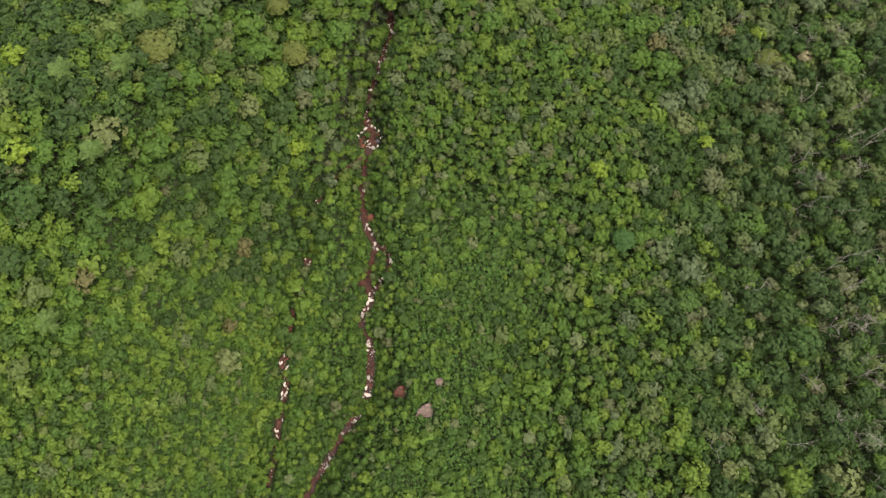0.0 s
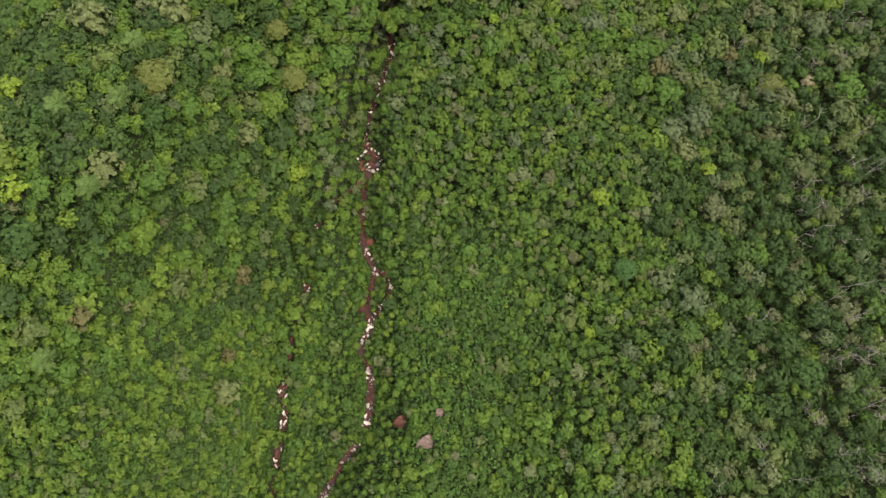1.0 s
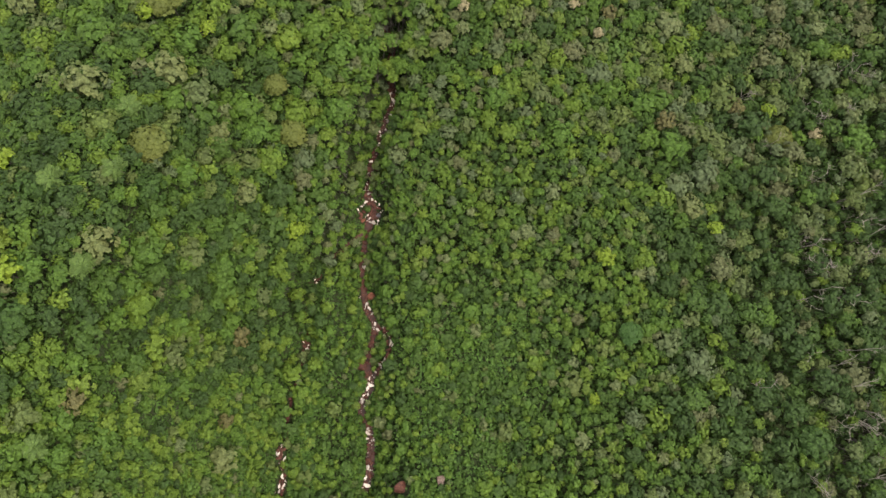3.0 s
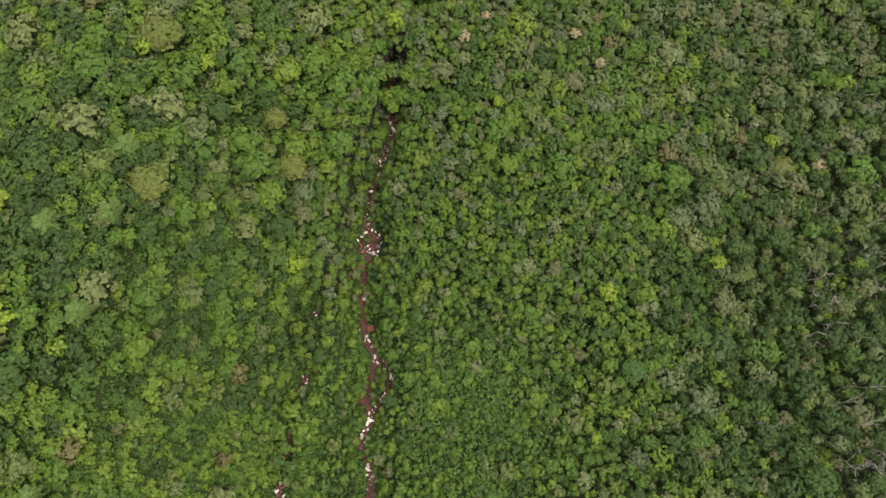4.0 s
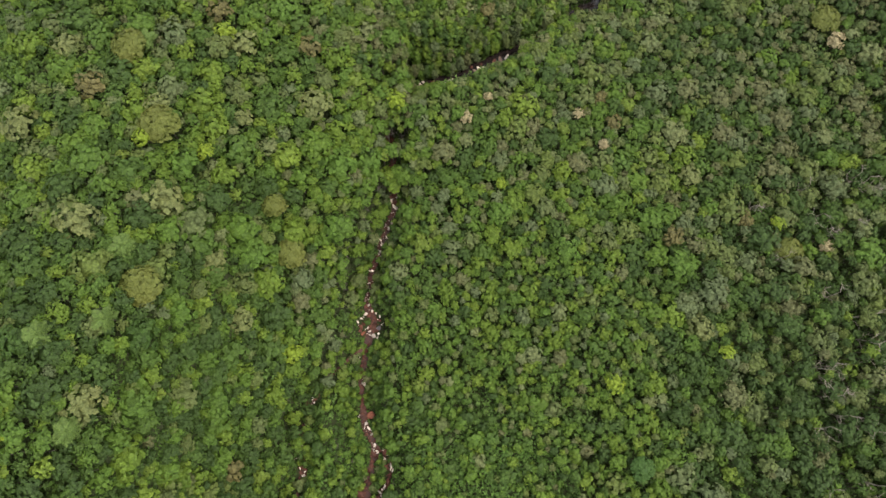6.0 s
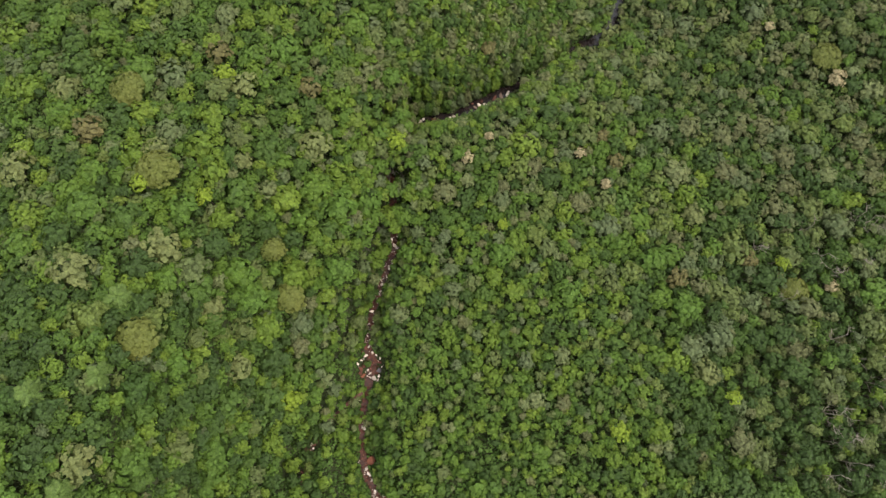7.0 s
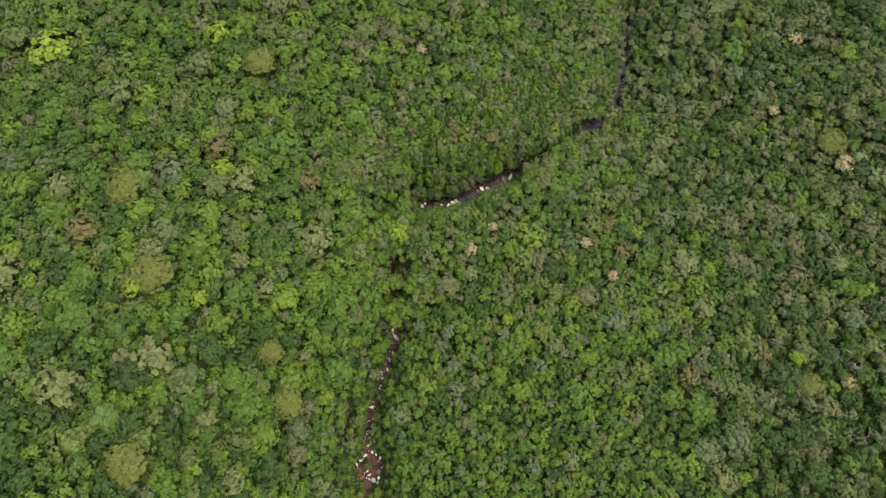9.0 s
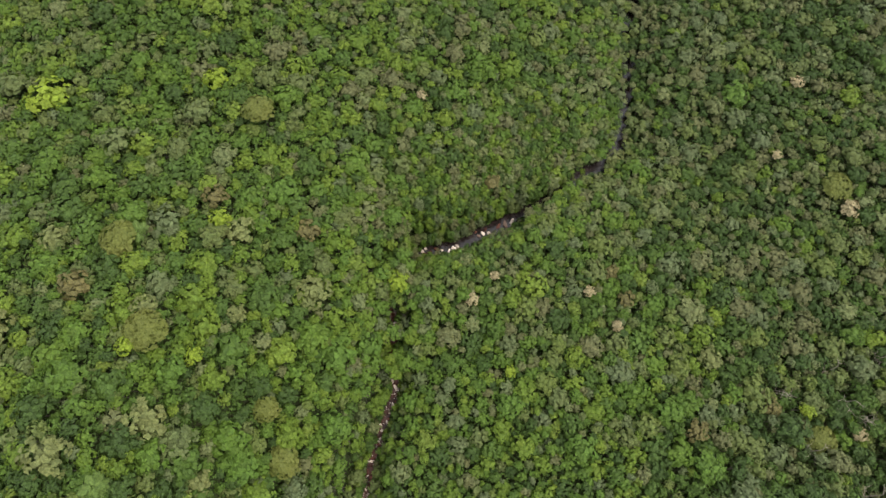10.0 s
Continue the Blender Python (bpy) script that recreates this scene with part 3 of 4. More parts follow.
# how much of the water each stretch leaves open to the sky, by the distance north
def opening(x, y, line):
    if line is MAIN:
        return np.interp(y, (-40, -30, -24, -21, -19, -15, -12.8, -11, -4, 1, 4, 7, 12, 16, 21, 24, 28, 31, 35, 39, 42, 47, 50, 57.5, 59.6, 67.2, 69, 72, 76, 84, 92, 100, 102.5, 105.5, 109, 111, 113, 116, 118.5),
                         (0.6, 0.8, 0.9, 0.2, 1.0, 1.1, -2.5, 1.4, 1.7, 1.3, 0.3, 0.6, 1.0, 1.1, 0.8, 0.2, 0.7, 1.4, 1.2, 1.4, 0.5, 0.7, 0.3, 0.3, 4.1, 4.1, 0.8, 0.5, 0.85, 0.45, 0.9, 0.8, -3, 0.2, 0.2, -3, 0.3, 0.3, -3))
    if line is BROOK:
        return np.interp(x, (-12, -5, 0, 25, 28, 33, 37, 58, 66, 70, 73, 80), (-3, 0.2, 1.3, 1.8, 1.3, 1.1, 0.9, 0.8, 0.3, 0.0, -0.2, -0.4))
    if line is GULLY:
        return 2.9 if any(a < y < b for a, b in GULLY_OPEN) else -3.0
    return 0.35


coords = []
for _ in range(110000):
    coords.append((pr.uniform(-140, 178), pr.uniform(-66, 246)))
ca = np.array(coords)
SCR = scrub(ca[:, 0], ca[:, 1])
SIZE = crown_size(ca[:, 0], ca[:, 1])
FOOT = smooth((-34 - ca[:, 0]) / 14) * smooth((40 - ca[:, 1]) / 40)
SPARSE = SCR * np.exp(-((ca[:, 0] + 24) / 20) ** 2)
GZC, TOP = ground(ca[:, 0], ca[:, 1]), canopy(ca[:, 0], ca[:, 1])
DIST = {id(s): off_stream(ca[:, 0], ca[:, 1], s) for s in STREAMS}
TILT = np.sqrt(1 + steep(ca[:, 0], ca[:, 1]) ** 2)
NEAR = np.minimum.reduce(list(DIST.values()))
for n, (x, y) in enumerate(coords):
    inside = seen_stretch(x, y)
    late = n / len(coords)
    typical = SIZE[n]
    if SCR[n] > 0.35 and noise.noise(Vector((0.15 * x, 0.15 * y, 2.0))) < -0.10 and pr.random() < 0.8:
        continue
    if late < 0.02:
        r = typical * pr.uniform(1.45, 1.9)
    elif late < 0.3:
        r = typical * pr.choice((0.85, 1.0, 1.15, 1.4)) * pr.uniform(0.9, 1.1)
    else:
        r = typical * pr.uniform(0.5, 0.75)
    if not inside:
        r = pr.uniform(2.4, 3.6)
    if NEAR[n] < 12:
        r = min(r, 2.3)
        if DIST[id(BROOK)][n] < 9 and -5 < x < 33:
            r = min(r, 1.7)
        if any(DIST[id(s)][n] < opening(x, y, s) + 0.72 * r for s in STREAMS):
            continue
    if room(x, y, r, ((0.78 if late < 0.3 else 0.66 - 0.12 * FOOT[n]) + 0.17 * SPARSE[n]) / TILT[n] ** 0.75 * (0.70 if DIST[id(BROOK)][n] < 24 and y > 135 and x < 45 else 0.8 if DIST[id(MAIN)][n] < 10 and y > 99 else 1)):
        take(x, y, r, "scrub" if SCR[n] > 0.5 else "wood" if inside else "far")

# low shrubs that crowd the water's edge
for line in (MAIN, BROOK, GULLY):
    for x0, y0 in line:
        if line is GULLY and not any(a - 2 < y0 < b + 2 for a, b in GULLY_OPEN):
            continue
        for _ in range(7):
            r = pr.uniform(0.6, 1.1)
            a, d = pr.uniform(0, 2 * math.pi), pr.uniform(1.0, 5.0)
            x, y = x0 + d * math.cos(a), y0 + d * math.sin(a)
            if -44 < y < 215 and all(min((x - q[0]) ** 2 + (y - q[1]) ** 2 for q in s[::2]) > max(0.3, opening(x, y, s) + 0.55 * r) ** 2 for s in STREAMS) and room(x, y, r, 0.52):
                take(x, y, r, "bank")

# the forest goes on around the valley in larger, coarser crowns
for gxx in range(-250, 300, 7):
    for gyy in range(-180, 370, 7):
        x, y = gxx + pr.uniform(-2.5, 2.5), gyy + pr.uniform(-2.5, 2.5)
        if not (-141 < x < 179 and -67 < y < 247) and off_stream(np.array([x]), np.array([y]), BROOK[::6])[0] > 5:
            plan.append((x, y, pr.uniform(3.2, 4.8), "far"))

P = np.array([(p[0], p[1], p[2]) for p in plan])
PR = crown_size(P[:, 0], P[:, 1])
PG, PC, PS = ground(P[:, 0], P[:, 1]), canopy(P[:, 0], P[:, 1]), scrub(P[:, 0], P[:, 1])
PM, PB = off_stream(P[:, 0], P[:, 1], MAIN), off_stream(P[:, 0], P[:, 1], BROOK)
open_gully = GULLY[[any(a - 1 < q[1] < b + 1 for a, b in GULLY_OPEN) for q in GULLY]]
rise = smooth((P[:, 1] - 66) / 8)
covered = (P[:, 1] > 101) & (np.abs(P[:, 1] - 107) > 1.4) & (np.abs(P[:, 1] - 114.5) > 1.2)
bank_side = P[:, 1] - np.interp(P[:, 0], BROOK[:, 0], BROOK[:, 1])
LIMIT = np.minimum(np.where(covered, 99, 2.2 + (0.70 + 0.6 * rise) * PM), np.where((P[:, 0] > 29) | (P[:, 0] < -5), 13.0 + 3.0 * PB, np.where(bank_side > 0, 2.4 + 1.15 * PB, 2.0 + 0.75 * PB)))
LIMIT = np.minimum(LIMIT, 1.2 + 0.55 * off_stream(P[:, 0], P[:, 1], open_gully) + 0.12 * off_stream(P[:, 0], P[:, 1], open_gully) ** 2)


EAST = smooth((P[:, 0] - 55) / 35) * smooth((110 - P[:, 1]) / 60)


def weights(x, y, s):
    """How often each leaf colour of the palette stands at a place, with shade and haze weighed in too."""
    left, north, east = smooth((-20 - x) / 30), smooth((y - 60) / 70), smooth((x - 40) / 50)
    low = smooth((45 - y) / 40) * smooth((-26 - x) / 16)
    mid = math.exp(-((x + 12) / 18) ** 2) * smooth((y - 50) / 20)
    # the band's brighter greens make up for gaps that come out too dark
    band = math.exp(-((x + 32) / 16) ** 2)
    dull = 1 - 0.5 * left
    # extra deep green in the east and on the left paints in shade too
    return (0.8 - 0.5 * band + 0.4 * s + 3.2 * east + 7.5 * east * smooth((80 - y) / 60) + 5.0 * left * (1 - low) * (1 - north), 2.0 + 0.6 * s + 1.0 * left, 2.6 + 0.6 * s - 1.7 * east - 0.6 * north * (1 - left) + low + 2.0 * mid, 1.5 + 1.2 * mid + 1.3 * band - 0.2 * left - 0.9 * east + 3.2 * low, 0.6 + 0.6 * band + 0.1 * left - 0.35 * east + 1.9 * low,
            # the east * north terms add greyer leaves as painted distant haze
            1.3 + 0.9 * north + 1.2 * east - 0.6 * s, max(0, 0.5 + 0.6 * east + 0.6 * north + 0.4 * east * north - 0.7 * s - 0.6 * low) * dull, (0.2 + 0.5 * north + 0.1 * east + 0.2 * east * north) * dull, 0.2 * dull + 0.7 * north * dull + 0.9 * east + 0.9 * east * north)


def turned(v, a, sx, sz):
    c, s = math.cos(a), math.sin(a)
    return np.column_stack([(v[:, 0] * c - v[:, 1] * s) * sx, (v[:, 0] * s + v[:, 1] * c) * sx, v[:, 2] * sz])


class Stand:
    """Many trees gathered into one mesh."""

    def __init__(self):
        self.v, self.q, self.t, self.k, self.qm, self.n = [], [], [], [], [], 0

    def add(self, verts, quads, tris, tint, wood=False):
        self.v.append(verts)
        self.k.append(np.full(len(verts), tint))
        if len(quads):
            self.q.append(quads + self.n)
            self.qm.append(np.full(len(quads), 1 if wood else 0))
        if len(tris):
            self.t.append(tris + self.n)
        self.n += len(verts)

    def build(self, name, label, category):
        q, t = np.vstack(self.q), np.vstack(self.t)
        me = from_arrays(name, np.vstack(self.v), [q, t], np.concatenate(self.k), np.concatenate([np.concatenate(self.qm), np.zeros(len(t), int)]))
        me.materials.append(LEAVES)
        me.materials.append(BARK)
        ob = new(name, me)
        ob.color = (0, 0, 0, 1)
        return tagged(ob, label, category, kind="stuff")


SPECIES = {"lime": (foliage("lime_leaves", (0.165, 0.225, 0.020)), "small bright lime-green tree in the canopy", "pompom"),
           "brown": (foliage("rusty_leaves", (0.118, 0.105, 0.037)), "tree with thin rusty brown foliage", "broad"),
           "olive": (foliage("olive_leaves", (0.115, 0.130, 0.027), 0.12, 0.4), "broad olive-green tree with a smooth domed crown", "dome"),
           "cream": (foliage("cream_blossom", (0.30, 0.25, 0.14)), "tree covered in cream blossom", "pompom"),
           "pale": (foliage("pale_leaves", (0.132, 0.150, 0.050)), "pale grey-green tree with a clumped crown", "pompom"),
           "teal": (foliage("blue_green_leaves", (0.052, 0.104, 0.022), 0.14, 0.5), "blue-green tree with a smooth rounded crown", "dome"),
           "shade": (foliage("deep_green_leaves", (0.041, 0.078, 0.013)), "broad tree with a dense deep green crown", "large"),
           "bright": (foliage("fresh_leaves", (0.074, 0.132, 0.018)), "large fresh green tree with a dense crown", "large"),
           "wood": (LEAVES, "green rainforest tree near the rocky stream", "broad"),
           "hill": (LEAVES, "green rainforest tree on the steep hillside", "broad"),
           "slope": (LEAVES, "dark green forest tree on the falling slope", "broad"),
           "scrub": (LEAVES, "low bushy shrub in the thicket beside the stream", "small")}
NAMES = {"lime": "lime_green_tree", "brown": "rusty_tree", "olive": "domed_tree", "cream": "blossoming_tree", "pale": "pale_leaved_tree", "teal": "blue_green_tree", "shade": "deep_green_tree",
         "bright": "large_green_tree", "wood": "rainforest_tree", "hill": "hillside_tree", "slope": "slope_tree", "scrub": "shrub"}
mesh_store = {}


def crown_mesh(style, i, material):
    key = (style, i, material.name)
    if key not in mesh_store:
        v, q, t = CROWNS[style][i]
        mesh_store[key] = from_arrays("crown", v, [q, t])
        mesh_store[key].materials.append(material)
    return mesh_store[key]


def trunk_mesh(i):
    key = ("trunk", i)
    if key not in mesh_store:
        mesh_store[key] = from_arrays("trunk", *TRUNKS[i])
        mesh_store[key].materials.append(BARK)
    return mesh_store[key]


def tree(kind, x, y, z, r, h, tint, group):
    """A tree of its own: an empty at its foot, a trunk with limbs, and a crown of leaf clumps."""
    material, words, style = SPECIES[kind]
    base = new(NAMES[kind])
    base.empty_display_size = 0.2
    base.location = (x, y, z)
    tagged(base, words, "shrub" if kind == "scrub" else "tree", group)
    a = pr.uniform(0, 2 * math.pi)
    trunk = part("trunk", trunk_mesh(pr.randrange(4)), None, base)
    trunk.scale = (h * 0.8, h * 0.8, h * 0.93)
    trunk.rotation_euler = (0, 0, a)
    if kind in ("wood", "hill", "slope"):
        style = pr.choice(("broad", "tall" if kind == "slope" else "broad", "pompom", "tall" if kind == "slope" else "broad")) if r < 2.6 else pr.choice(("large", "large", "pompom"))
    crown = part("crown", crown_mesh(style, pr.randrange(len(CROWNS[style])), material), None, base)
    flat = {"dome": 0.65, "large": 0.70, "tall": 1.25}.get(style, 0.75)
    r *= 1.10
    crown.scale = (r * pr.uniform(0.92, 1.1), r * pr.uniform(0.92, 1.1), r * pr.uniform(0.80, 1.05))
    crown.location = (0, 0, h - 0.95 * flat * r)
    crown.rotation_euler = (0, 0, pr.uniform(0, 6.28))
    crown.color = (tint, 0, 0, 1)
    return base


# the trees and shrubs of their own stand nearest the stream
order = sorted(range(len(plan)), key=lambda i: PM[i])
single = set([i for i in order if plan[i][3] == "wood" and -34 < plan[i][1] < 130][:290])
single |= set([i for i in order if plan[i][3] == "scrub" and -34 < plan[i][1] < 60][:290])
hill = [i for i in order if plan[i][3] == "wood" and -88 < plan[i][0] < -48 and 0 < plan[i][1] < 105 and plan[i][2] > 1.7 and i not in single]
slope = [i for i in order if plan[i][3] == "wood" and 58 < plan[i][0] < 105 and -25 < plan[i][1] < 85 and plan[i][2] > 1.7 and i not in single]
alone = {**{i: "hill" for i in hill[:290]}, **{i: "slope" for i in slope[:290]}}
stands = {"hillside_forest": Stand(), "valley_forest": Stand(), "slope_forest": Stand(), "thicket": Stand(), "outer_forest": Stand()}
for i, (x, y, r, kind) in enumerate(plan):
    z, s = float(PG[i]), float(PS[i])
    h = float(PC[i]) - z + pr.uniform(-1.0, 1.0) * (0.6 + 0.25 * r + 1.6 * float(EAST[i])) * (1 - 0.5 * s) + 0.7 * (r - float(PR[i])) - 0.2
    h += (2.6 * float(EAST[i]) + 0.9 * (1 - s)) * noise.noise(Vector((0.13 * x, 0.13 * y, 5.0)))
    h = max(1.3 * r, min(h, float(LIMIT[i])))
    if kind == "bank":
        h = r * pr.uniform(1.5, 2.3)
    if kind in ("dead", "palm"):
        continue
    tint = (pr.choices(range(STEPS), weights(x, y, s))[0] + pr.uniform(0.15, 0.85)) / STEPS
    kind = alone.get(i, kind)
    if kind in SPECIES and (kind not in ("wood", "scrub") or i in single):
        if kind not in ("wood", "scrub", "hill", "slope"):
            h += 1.4
        tree(kind, x, y, z, r, h, tint, {"wood": "trees along the stream", "hill": "trees on the hillside", "slope": "trees on the slope", "scrub": "shrubs beside the stream"}.get(kind, ""))
        continue
    if kind in ("scrub", "bank") or (r < 1.15 and kind != "far"):
        style = "small"
    elif kind == "far":
        style = "plain"
    elif r > 2.6:
        style = pr.choice(("large", "large", "pompom"))
    else:
        style = pr.choice(("broad", "tall" if x > 55 and y < 110 else "broad", "pompom", "tall" if x > 45 or y > 120 else "broad"))
    bank = kind == "wood" and float(PB[i]) < 22 and bank_side[i] > 0 and -12 < x < 45
    if bank:
        style = "tall"
    v, q, t = pr.choice(CROWNS[style])
    flat = {"dome": 0.65, "large": 0.70, "tall": 1.25}.get(style, 0.75)
    wide = (pr.uniform(0.8, 1.3), pr.uniform(0.8, 1.3)) if style == "small" else (pr.uniform(0.9, 1.15), pr.uniform(0.9, 1.15))
    r *= 1.18 if style == "small" else 1.08
    rz = r * pr.uniform(0.85, 1.15) * (1.5 if bank else 1)
    crown = turned(v, pr.uniform(0, 6.28), r, rz) * np.array((*wide, 1)) + np.array((x, y, z + h - 0.95 * flat * rz))
    where = "outer_forest" if kind == "far" else "thicket" if kind in ("scrub", "bank") else "hillside_forest" if x < -45 else "slope_forest" if x > 45 else "valley_forest"
    stands[where].add(crown, q, t, tint)
    if bank:
        for low in (0.62, 0.34):
            skirt = turned(v, pr.uniform(0, 6.28), r * 0.95, r) + np.array((x + pr.uniform(-0.5, 0.5), y - pr.uniform(0.0, 0.6), z + low * h - 0.6 * r))
            stands[where].add(skirt, q, t, tint)
    tv, tq = TRUNKS[i % 4] if kind == "wood" and r > 3.2 else STICK
    stands[where].add(turned(tv, pr.uniform(0, 6.28), h * 0.8, h * 0.93) + np.array((x, y, z)), tq, np.zeros((0, 3), int), 0, True)
stands["hillside_forest"].build("hillside_forest", "dense mixed green rainforest on the steep hillside", "forest")
stands["valley_forest"].build("valley_forest", "dense mixed green rainforest on the valley floor", "forest")
stands["slope_forest"].build("slope_forest", "darker rainforest on the falling slope", "forest")
stands["thicket"].build("thicket", "low dense green thicket beside the stream", "thicket")
stands["outer_forest"].build("outer_forest", "green rainforest round the valley", "forest")


# ---- dead trees, palms and ferns ----
def round_tube(points, radii, sides=6):
    """A tapered tube along a bent line, as verts and quads."""
    pts = [Vector(p) for p in points]
    vs, fs = [], []
    for i, (p, r) in enumerate(zip(pts, radii)):
        d = (pts[min(i + 1, len(pts) - 1)] - pts[max(i - 1, 0)]).normalized()
        u = d.orthogonal().normalized()
        w = d.cross(u)
        for k in range(sides):
            a = 2 * math.pi * k / sides
            vs.append(p + (u * math.cos(a) + w * math.sin(a)) * r)
    for i in range(len(pts) - 1):
        for k in range(sides):
            j = (k + 1) % sides
            fs.append((i * sides + k, i * sides + j, (i + 1) * sides + j, (i + 1) * sides + k))
    return np.array(vs), np.array(fs)


def gathered(name, tubes):
    vs, fs, n = [], [], 0
    for v, f in tubes:
        vs.append(v)
        fs.append(f + n)
        n += len(v)
    return from_arrays(name, np.vstack(vs), np.vstack(fs))


def wander(rng, start, way, length, steps, bend):
    p, d, out = Vector(start), Vector(way).normalized(), [Vector(start)]
    for _ in range(steps):
        d = (d + Vector((rng.gauss(0, bend), rng.gauss(0, bend), rng.gauss(0, bend) + 0.05))).normalized()
        p = p + d * (length / steps)
        out.append(p.copy())
    return out


def dead_tree_meshes(seed):
    """Trunk and limbs of a bare tree about 11 m high."""
    rng = random.Random(seed)
    spine = wander(rng, (0, 0, -0.5), (rng.uniform(-0.15, 0.15), rng.uniform(-0.15, 0.15), 1), 11.5, 8, 0.07)
    trunk = gathered("trunk", [round_tube(spine, [0.19 - 0.018 * i for i in range(9)], 7)])
    limbs = []
    for k in range(rng.randint(4, 7)):
        i = rng.randint(4, 8)
        a = rng.uniform(0, 6.28)
        way = (math.cos(a), math.sin(a), rng.uniform(0.6, 1.6))
        length = rng.uniform(2.2, 4.6)
        main = wander(rng, spine[i], way, length, 5, 0.12)
        tubes = [round_tube(main, (0.075, 0.065, 0.055, 0.042, 0.03, 0.014), 5)]
        for _ in range(3):
            j = rng.randint(2, 4)
            b = rng.uniform(0, 6.28)
            tubes.append(round_tube(wander(rng, main[j], (math.cos(b), math.sin(b), 0.5), length * 0.45, 3, 0.25), (0.036, 0.03, 0.02, 0.01), 4))
        limbs.append(gathered("limb", tubes))
    for me in (trunk, *limbs):
        me.materials.append(DEAD)
    return trunk, limbs


DEAD_KINDS = [dead_tree_meshes(70 + i) for i in range(5)]
dr = random.Random(3)
DA = np.array(DEAD_AT)
for (x, y), z, top in zip(DEAD_AT, ground(DA[:, 0], DA[:, 1]), canopy(DA[:, 0], DA[:, 1])):
    trunk, limbs = dr.choice(DEAD_KINDS)
    base = new("dead_tree")
    base.empty_display_size = 0.2
    base.location = (x, y, z)
    base.rotation_euler = (radians(dr.uniform(-7, 7)), radians(dr.uniform(-2, 14)), dr.uniform(-0.6, 0.6))
    s = max(0.45, (float(top) - float(z) + dr.uniform(1.6, 3.6)) / 11.0)
    base.scale = (max(s, 0.8), max(s, 0.8), s)
    tagged(base, "standing dead tree with bare grey branches", "tree", "dead trees in the forest")
    part("trunk", trunk, None, base)
    for me in limbs:
        part("limb", me, None, base)


for x, y in ((-13.3, 3.8), (-38.1, 29.9), (24.1, -12.4), (20.5, -9.5), (-14.6, 16.5)):
    trunk, limbs = dr.choice(DEAD_KINDS)
    base = new("dead_shrub")
    base.empty_display_size = 0.2
    base.location = (x, y, float(ground(np.array([x]), np.array([y]))[0]))
    base.rotation_euler = (0, 0, dr.uniform(0, 6.28))
    base.scale = (0.33, 0.33, 0.33)
    tagged(base, "small leafless grey shrub standing in the thicket", "shrub", "dead shrubs in the thicket")
    part("trunk", trunk, None, base)
    for me in limbs:
        part("limb", me, None, base)


def frond_mesh(seed):
    """One arching palm frond with leaflets on both sides of its rib."""
    rng = random.Random(seed)
    rib = [Vector((t * 2.4, 0, 0.9 * t - 1.5 * t * t)) for t in (0, 0.2, 0.4, 0.6, 0.8, 1.0)]
    v, f = round_tube(rib, (0.04, 0.035, 0.03, 0.022, 0.015, 0.006), 4)
    vs, fs = [v], [f]
    n = len(v)
    for k in range(14):
        t = 0.12 + 0.86 * k / 13
        o = Vector((t * 2.4, 0, 0.9 * t - 1.5 * t * t))
        for side in (-1, 1):
            l = 0.75 * math.sin(math.pi * min(0.95, t * 0.85 + 0.12)) * rng.uniform(0.85, 1.1)
            tip = o + Vector((0.45 * l, side * l, -0.35 * l))
            vs.append(np.array([o, o + Vector((0.17, side * 0.02, 0)), tip + Vector((0.10, 0, 0)), tip]))
            fs.append(np.array([[n, n + 1, n + 2, n + 3]]))
            n += 4
    me = from_arrays("frond", np.vstack(vs), np.vstack(fs))
    me.materials.append(PALM_LEAF)
    return me


PALM_LEAF = foliage("palm_leaves", (0.095, 0.145, 0.032), 0.2)
FRONDS = [frond_mesh(i) for i in range(3)]
palm_trunk = from_arrays("trunk", *round_tube([(0, 0, -0.3), (0.05, 0, 3), (0.0, 0.05, 6), (0, 0, 9)], (0.17, 0.13, 0.11, 0.10), 7))
palm_trunk.materials.append(BARK)
for x, y, r, kind in plan:
    if kind != "palm":
        continue
    z, top = float(ground(np.array([x]), np.array([y]))[0]), float(canopy(np.array([x]), np.array([y]))[0]) + 0.9
    base = new("palm_tree")
    base.empty_display_size = 0.2
    base.location = (x, y, z)
    tagged(base, "slender palm tree with arching green fronds", "palm tree", "palms on the hillside")
    trunk = part("trunk", palm_trunk, None, base)
    trunk.scale = (1, 1, (top - z) / 9)
    for k in range(13):
        leaf = part("frond", FRONDS[k % 3], None, base)
        leaf.location = (0, 0, top - z)
        leaf.rotation_euler = (0, radians(dr.uniform(-35, 15)), k * 2.4 + dr.uniform(-0.2, 0.2))
        leaf.scale = (1.1, 1.1, 1.1)


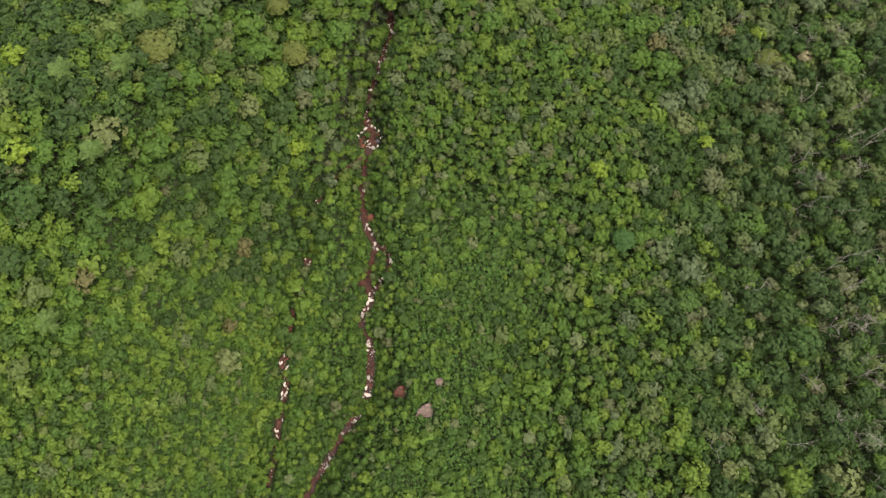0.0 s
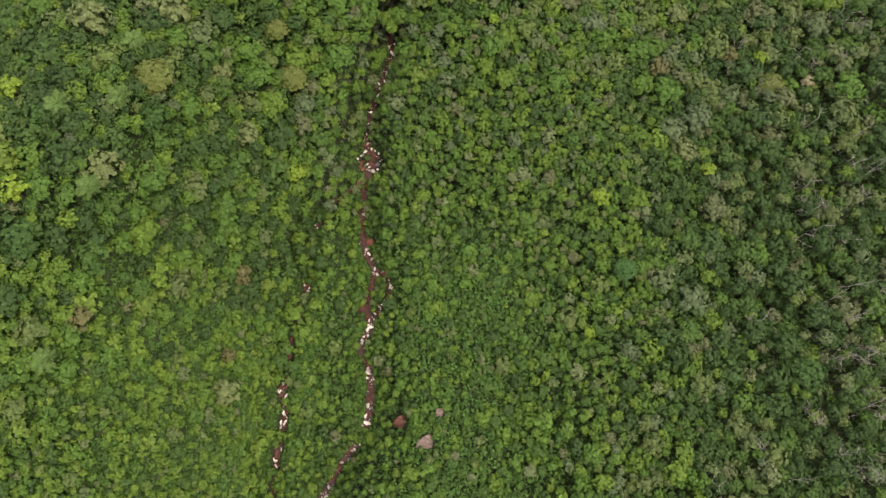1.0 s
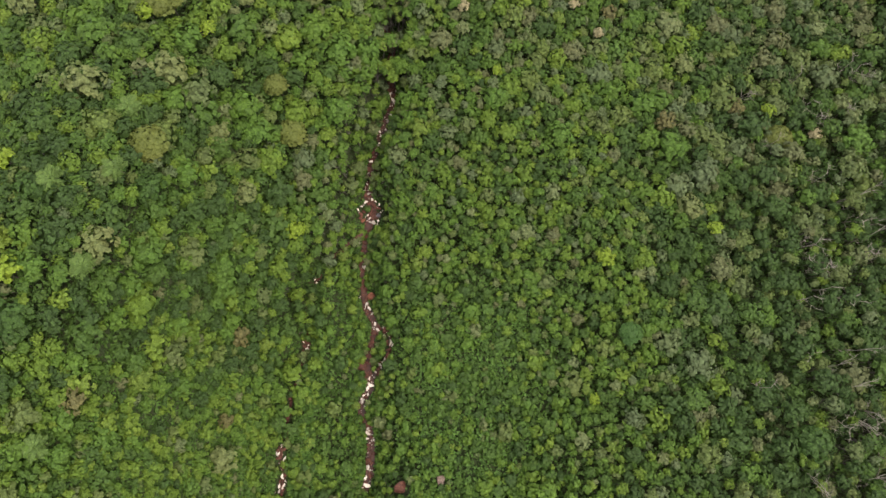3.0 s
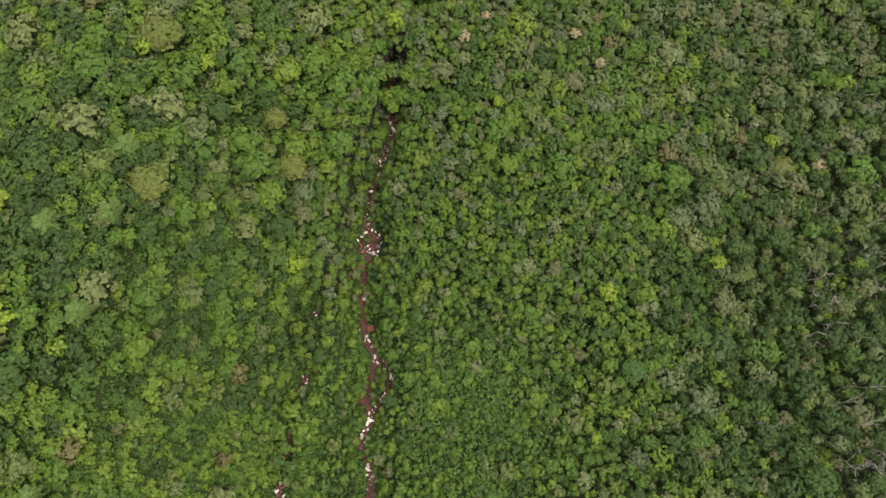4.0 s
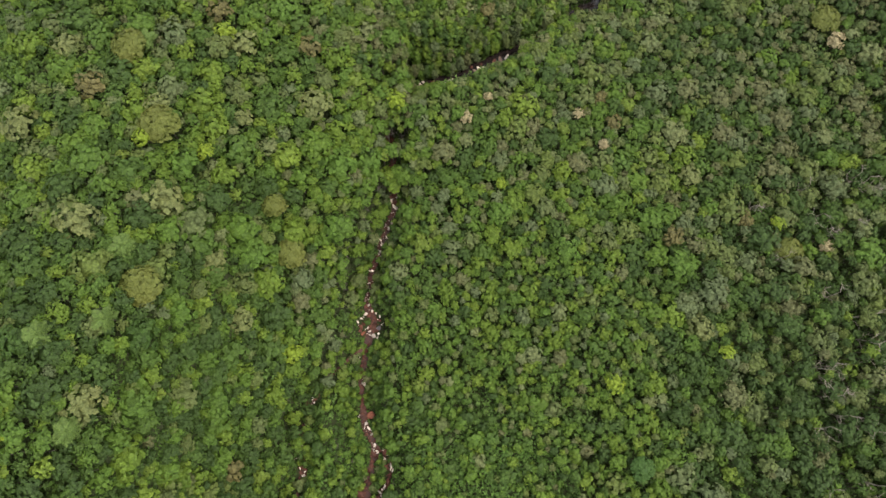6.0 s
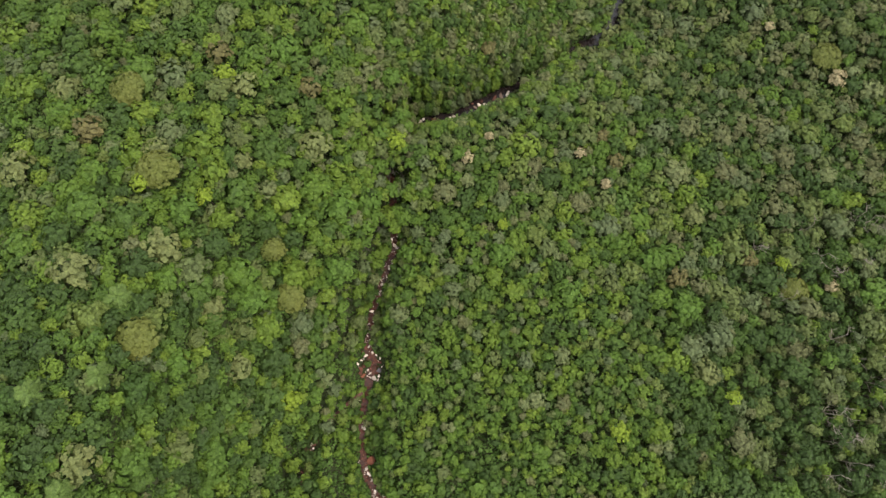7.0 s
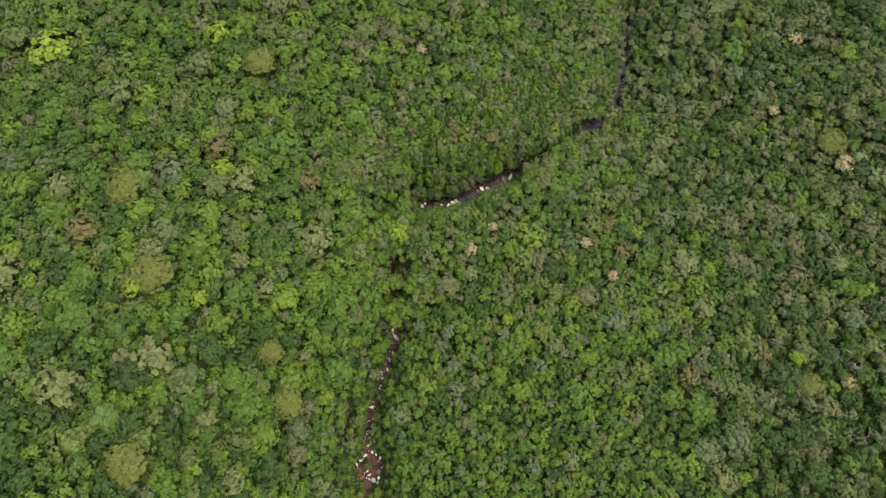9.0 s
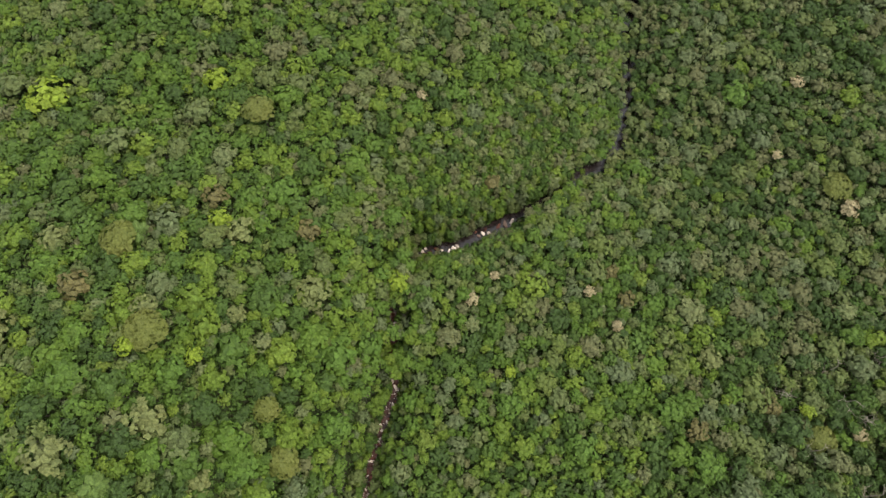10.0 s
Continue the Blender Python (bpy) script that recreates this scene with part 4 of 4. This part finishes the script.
def fern_bank():
    """Low ferns and seedlings along the water and over the open floor, past counting."""
    rng = np.random.default_rng(9)
    spots = []
    for line, near, far, each in ((MAIN, 1.2, 6.5, 26), (BROOK, 2.3, 7, 18), (GULLY, 0.8, 4, 14), (SPUR, 0.5, 3, 14)):
        for x, y in line:
            if -42 < y < 200:
                a, d = rng.uniform(0, 2 * math.pi, each), rng.uniform(near, far, each)
                spots.append(np.column_stack([x + d * np.cos(a), y + d * np.sin(a)]))
    x, y = rng.uniform(-62, 62, 60000), rng.uniform(-42, 62, 60000)
    chosen = rng.uniform(0, 1, 60000) < np.maximum(scrub(x, y), 0.8 * smooth((steep(x, y) - 0.35) / 0.4) * (x < -25))
    spots.append(np.column_stack([x, y])[chosen])
    x, y = rng.uniform(-100, -34, 90000), rng.uniform(-44, 150, 90000)
    spots.append(np.column_stack([x, y])[rng.uniform(0, 1, 90000) < np.maximum(0.35 * smooth((steep(x, y) - 0.2) / 0.3), smooth((45 - y) / 35))])
    p = np.vstack(spots)
    keep = np.minimum.reduce([off_stream(p[:, 0], p[:, 1], s) - w for s, w in ((MAIN, 1.25), (BROOK, 2.3), (GULLY, 1.7), (SPUR, 1.1))]) > 0
    keep &= np.hypot(p[:, 0] - RING.x, p[:, 1] - RING.y) > 3.9
    for x, y, r, s, kind in SLABS:
        keep &= np.hypot(p[:, 0] - x, p[:, 1] - y) > r * 1.0
    p = p[keep]
    c = np.column_stack([p, ground(p[:, 0], p[:, 1]) + rng.uniform(0.25, 1.0, len(p)) + 1.2 * scrub(p[:, 0], p[:, 1]) * rng.uniform(0, 1, len(p))])
    n = rng.normal(size=c.shape) * 0.45 + (0, 0, 1)
    n /= np.linalg.norm(n, axis=1)[:, None]
    u = np.cross(n, rng.normal(size=n.shape))
    u /= np.linalg.norm(u, axis=1)[:, None]
    v = np.cross(n, u)
    s = rng.uniform(0.30, 0.68, (len(c), 1))
    leaf = np.stack([c + u * s - n * s * 0.3, c + v * s * 0.75, c - u * s * 0.6 - v * s * 0.7 - n * s * 0.3], 1).reshape(-1, 3)
    ob = part("ferns", from_arrays("ferns", leaf, np.arange(len(leaf)).reshape(-1, 3)), FERN)
    return tagged(ob, "low dark green ferns covering the stream banks", "ferns", kind="stuff")


def understorey():
    """Leaf sprays of the lower trees that close the gaps between the crowns, past counting."""
    rng = np.random.default_rng(17)
    k = 125000
    x, y = rng.uniform(-118, 150, k), rng.uniform(-46, 222, k)
    keep = (x > -99 - 0.13 * np.maximum(y, 0)) & (x < 108 + 0.24 * (y + 39)) & (rng.uniform(0, 1, k) > 0.8 * scrub(x, y))
    x, y = x[keep], y[keep]
    keep = np.minimum.reduce([off_stream(x, y, line) - clear for line, clear in ((MAIN, 6.0), (BROOK, 5.5), (GULLY, 4.5), (SPUR, 4.0))]) > 0
    x, y = x[keep], y[keep]
    z = canopy(x, y) - rng.uniform(1.7, 4.2, len(x)) * (1 - 0.5 * scrub(x, y)) - 2.2 * smooth((x - 50) / 30) * smooth((110 - y) / 60)
    z = np.minimum(z, ground(x, y) + 0.75 * off_stream(x, y, MAIN))
    c = np.column_stack([x, y, np.maximum(z, ground(x, y) + 0.4)])
    n = rng.normal(size=c.shape) * 0.4 + (0, 0, 1)
    n /= np.linalg.norm(n, axis=1)[:, None]
    u = np.cross(n, rng.normal(size=n.shape))
    u /= np.linalg.norm(u, axis=1)[:, None]
    v = np.cross(n, u)
    s = rng.uniform(0.40, 0.85, (len(c), 1))
    leaf = np.stack([c + u * s - n * s * 0.3, c + v * s * 0.75, c - u * s * 0.6 - v * s * 0.7 - n * s * 0.3], 1).reshape(-1, 3)
    ob = part("understorey", from_arrays("understorey", leaf, np.arange(len(leaf)).reshape(-1, 3)), UNDER)
    return tagged(ob, "dim green foliage of young trees below the canopy", "foliage", kind="stuff")


understorey()
fern_bank()
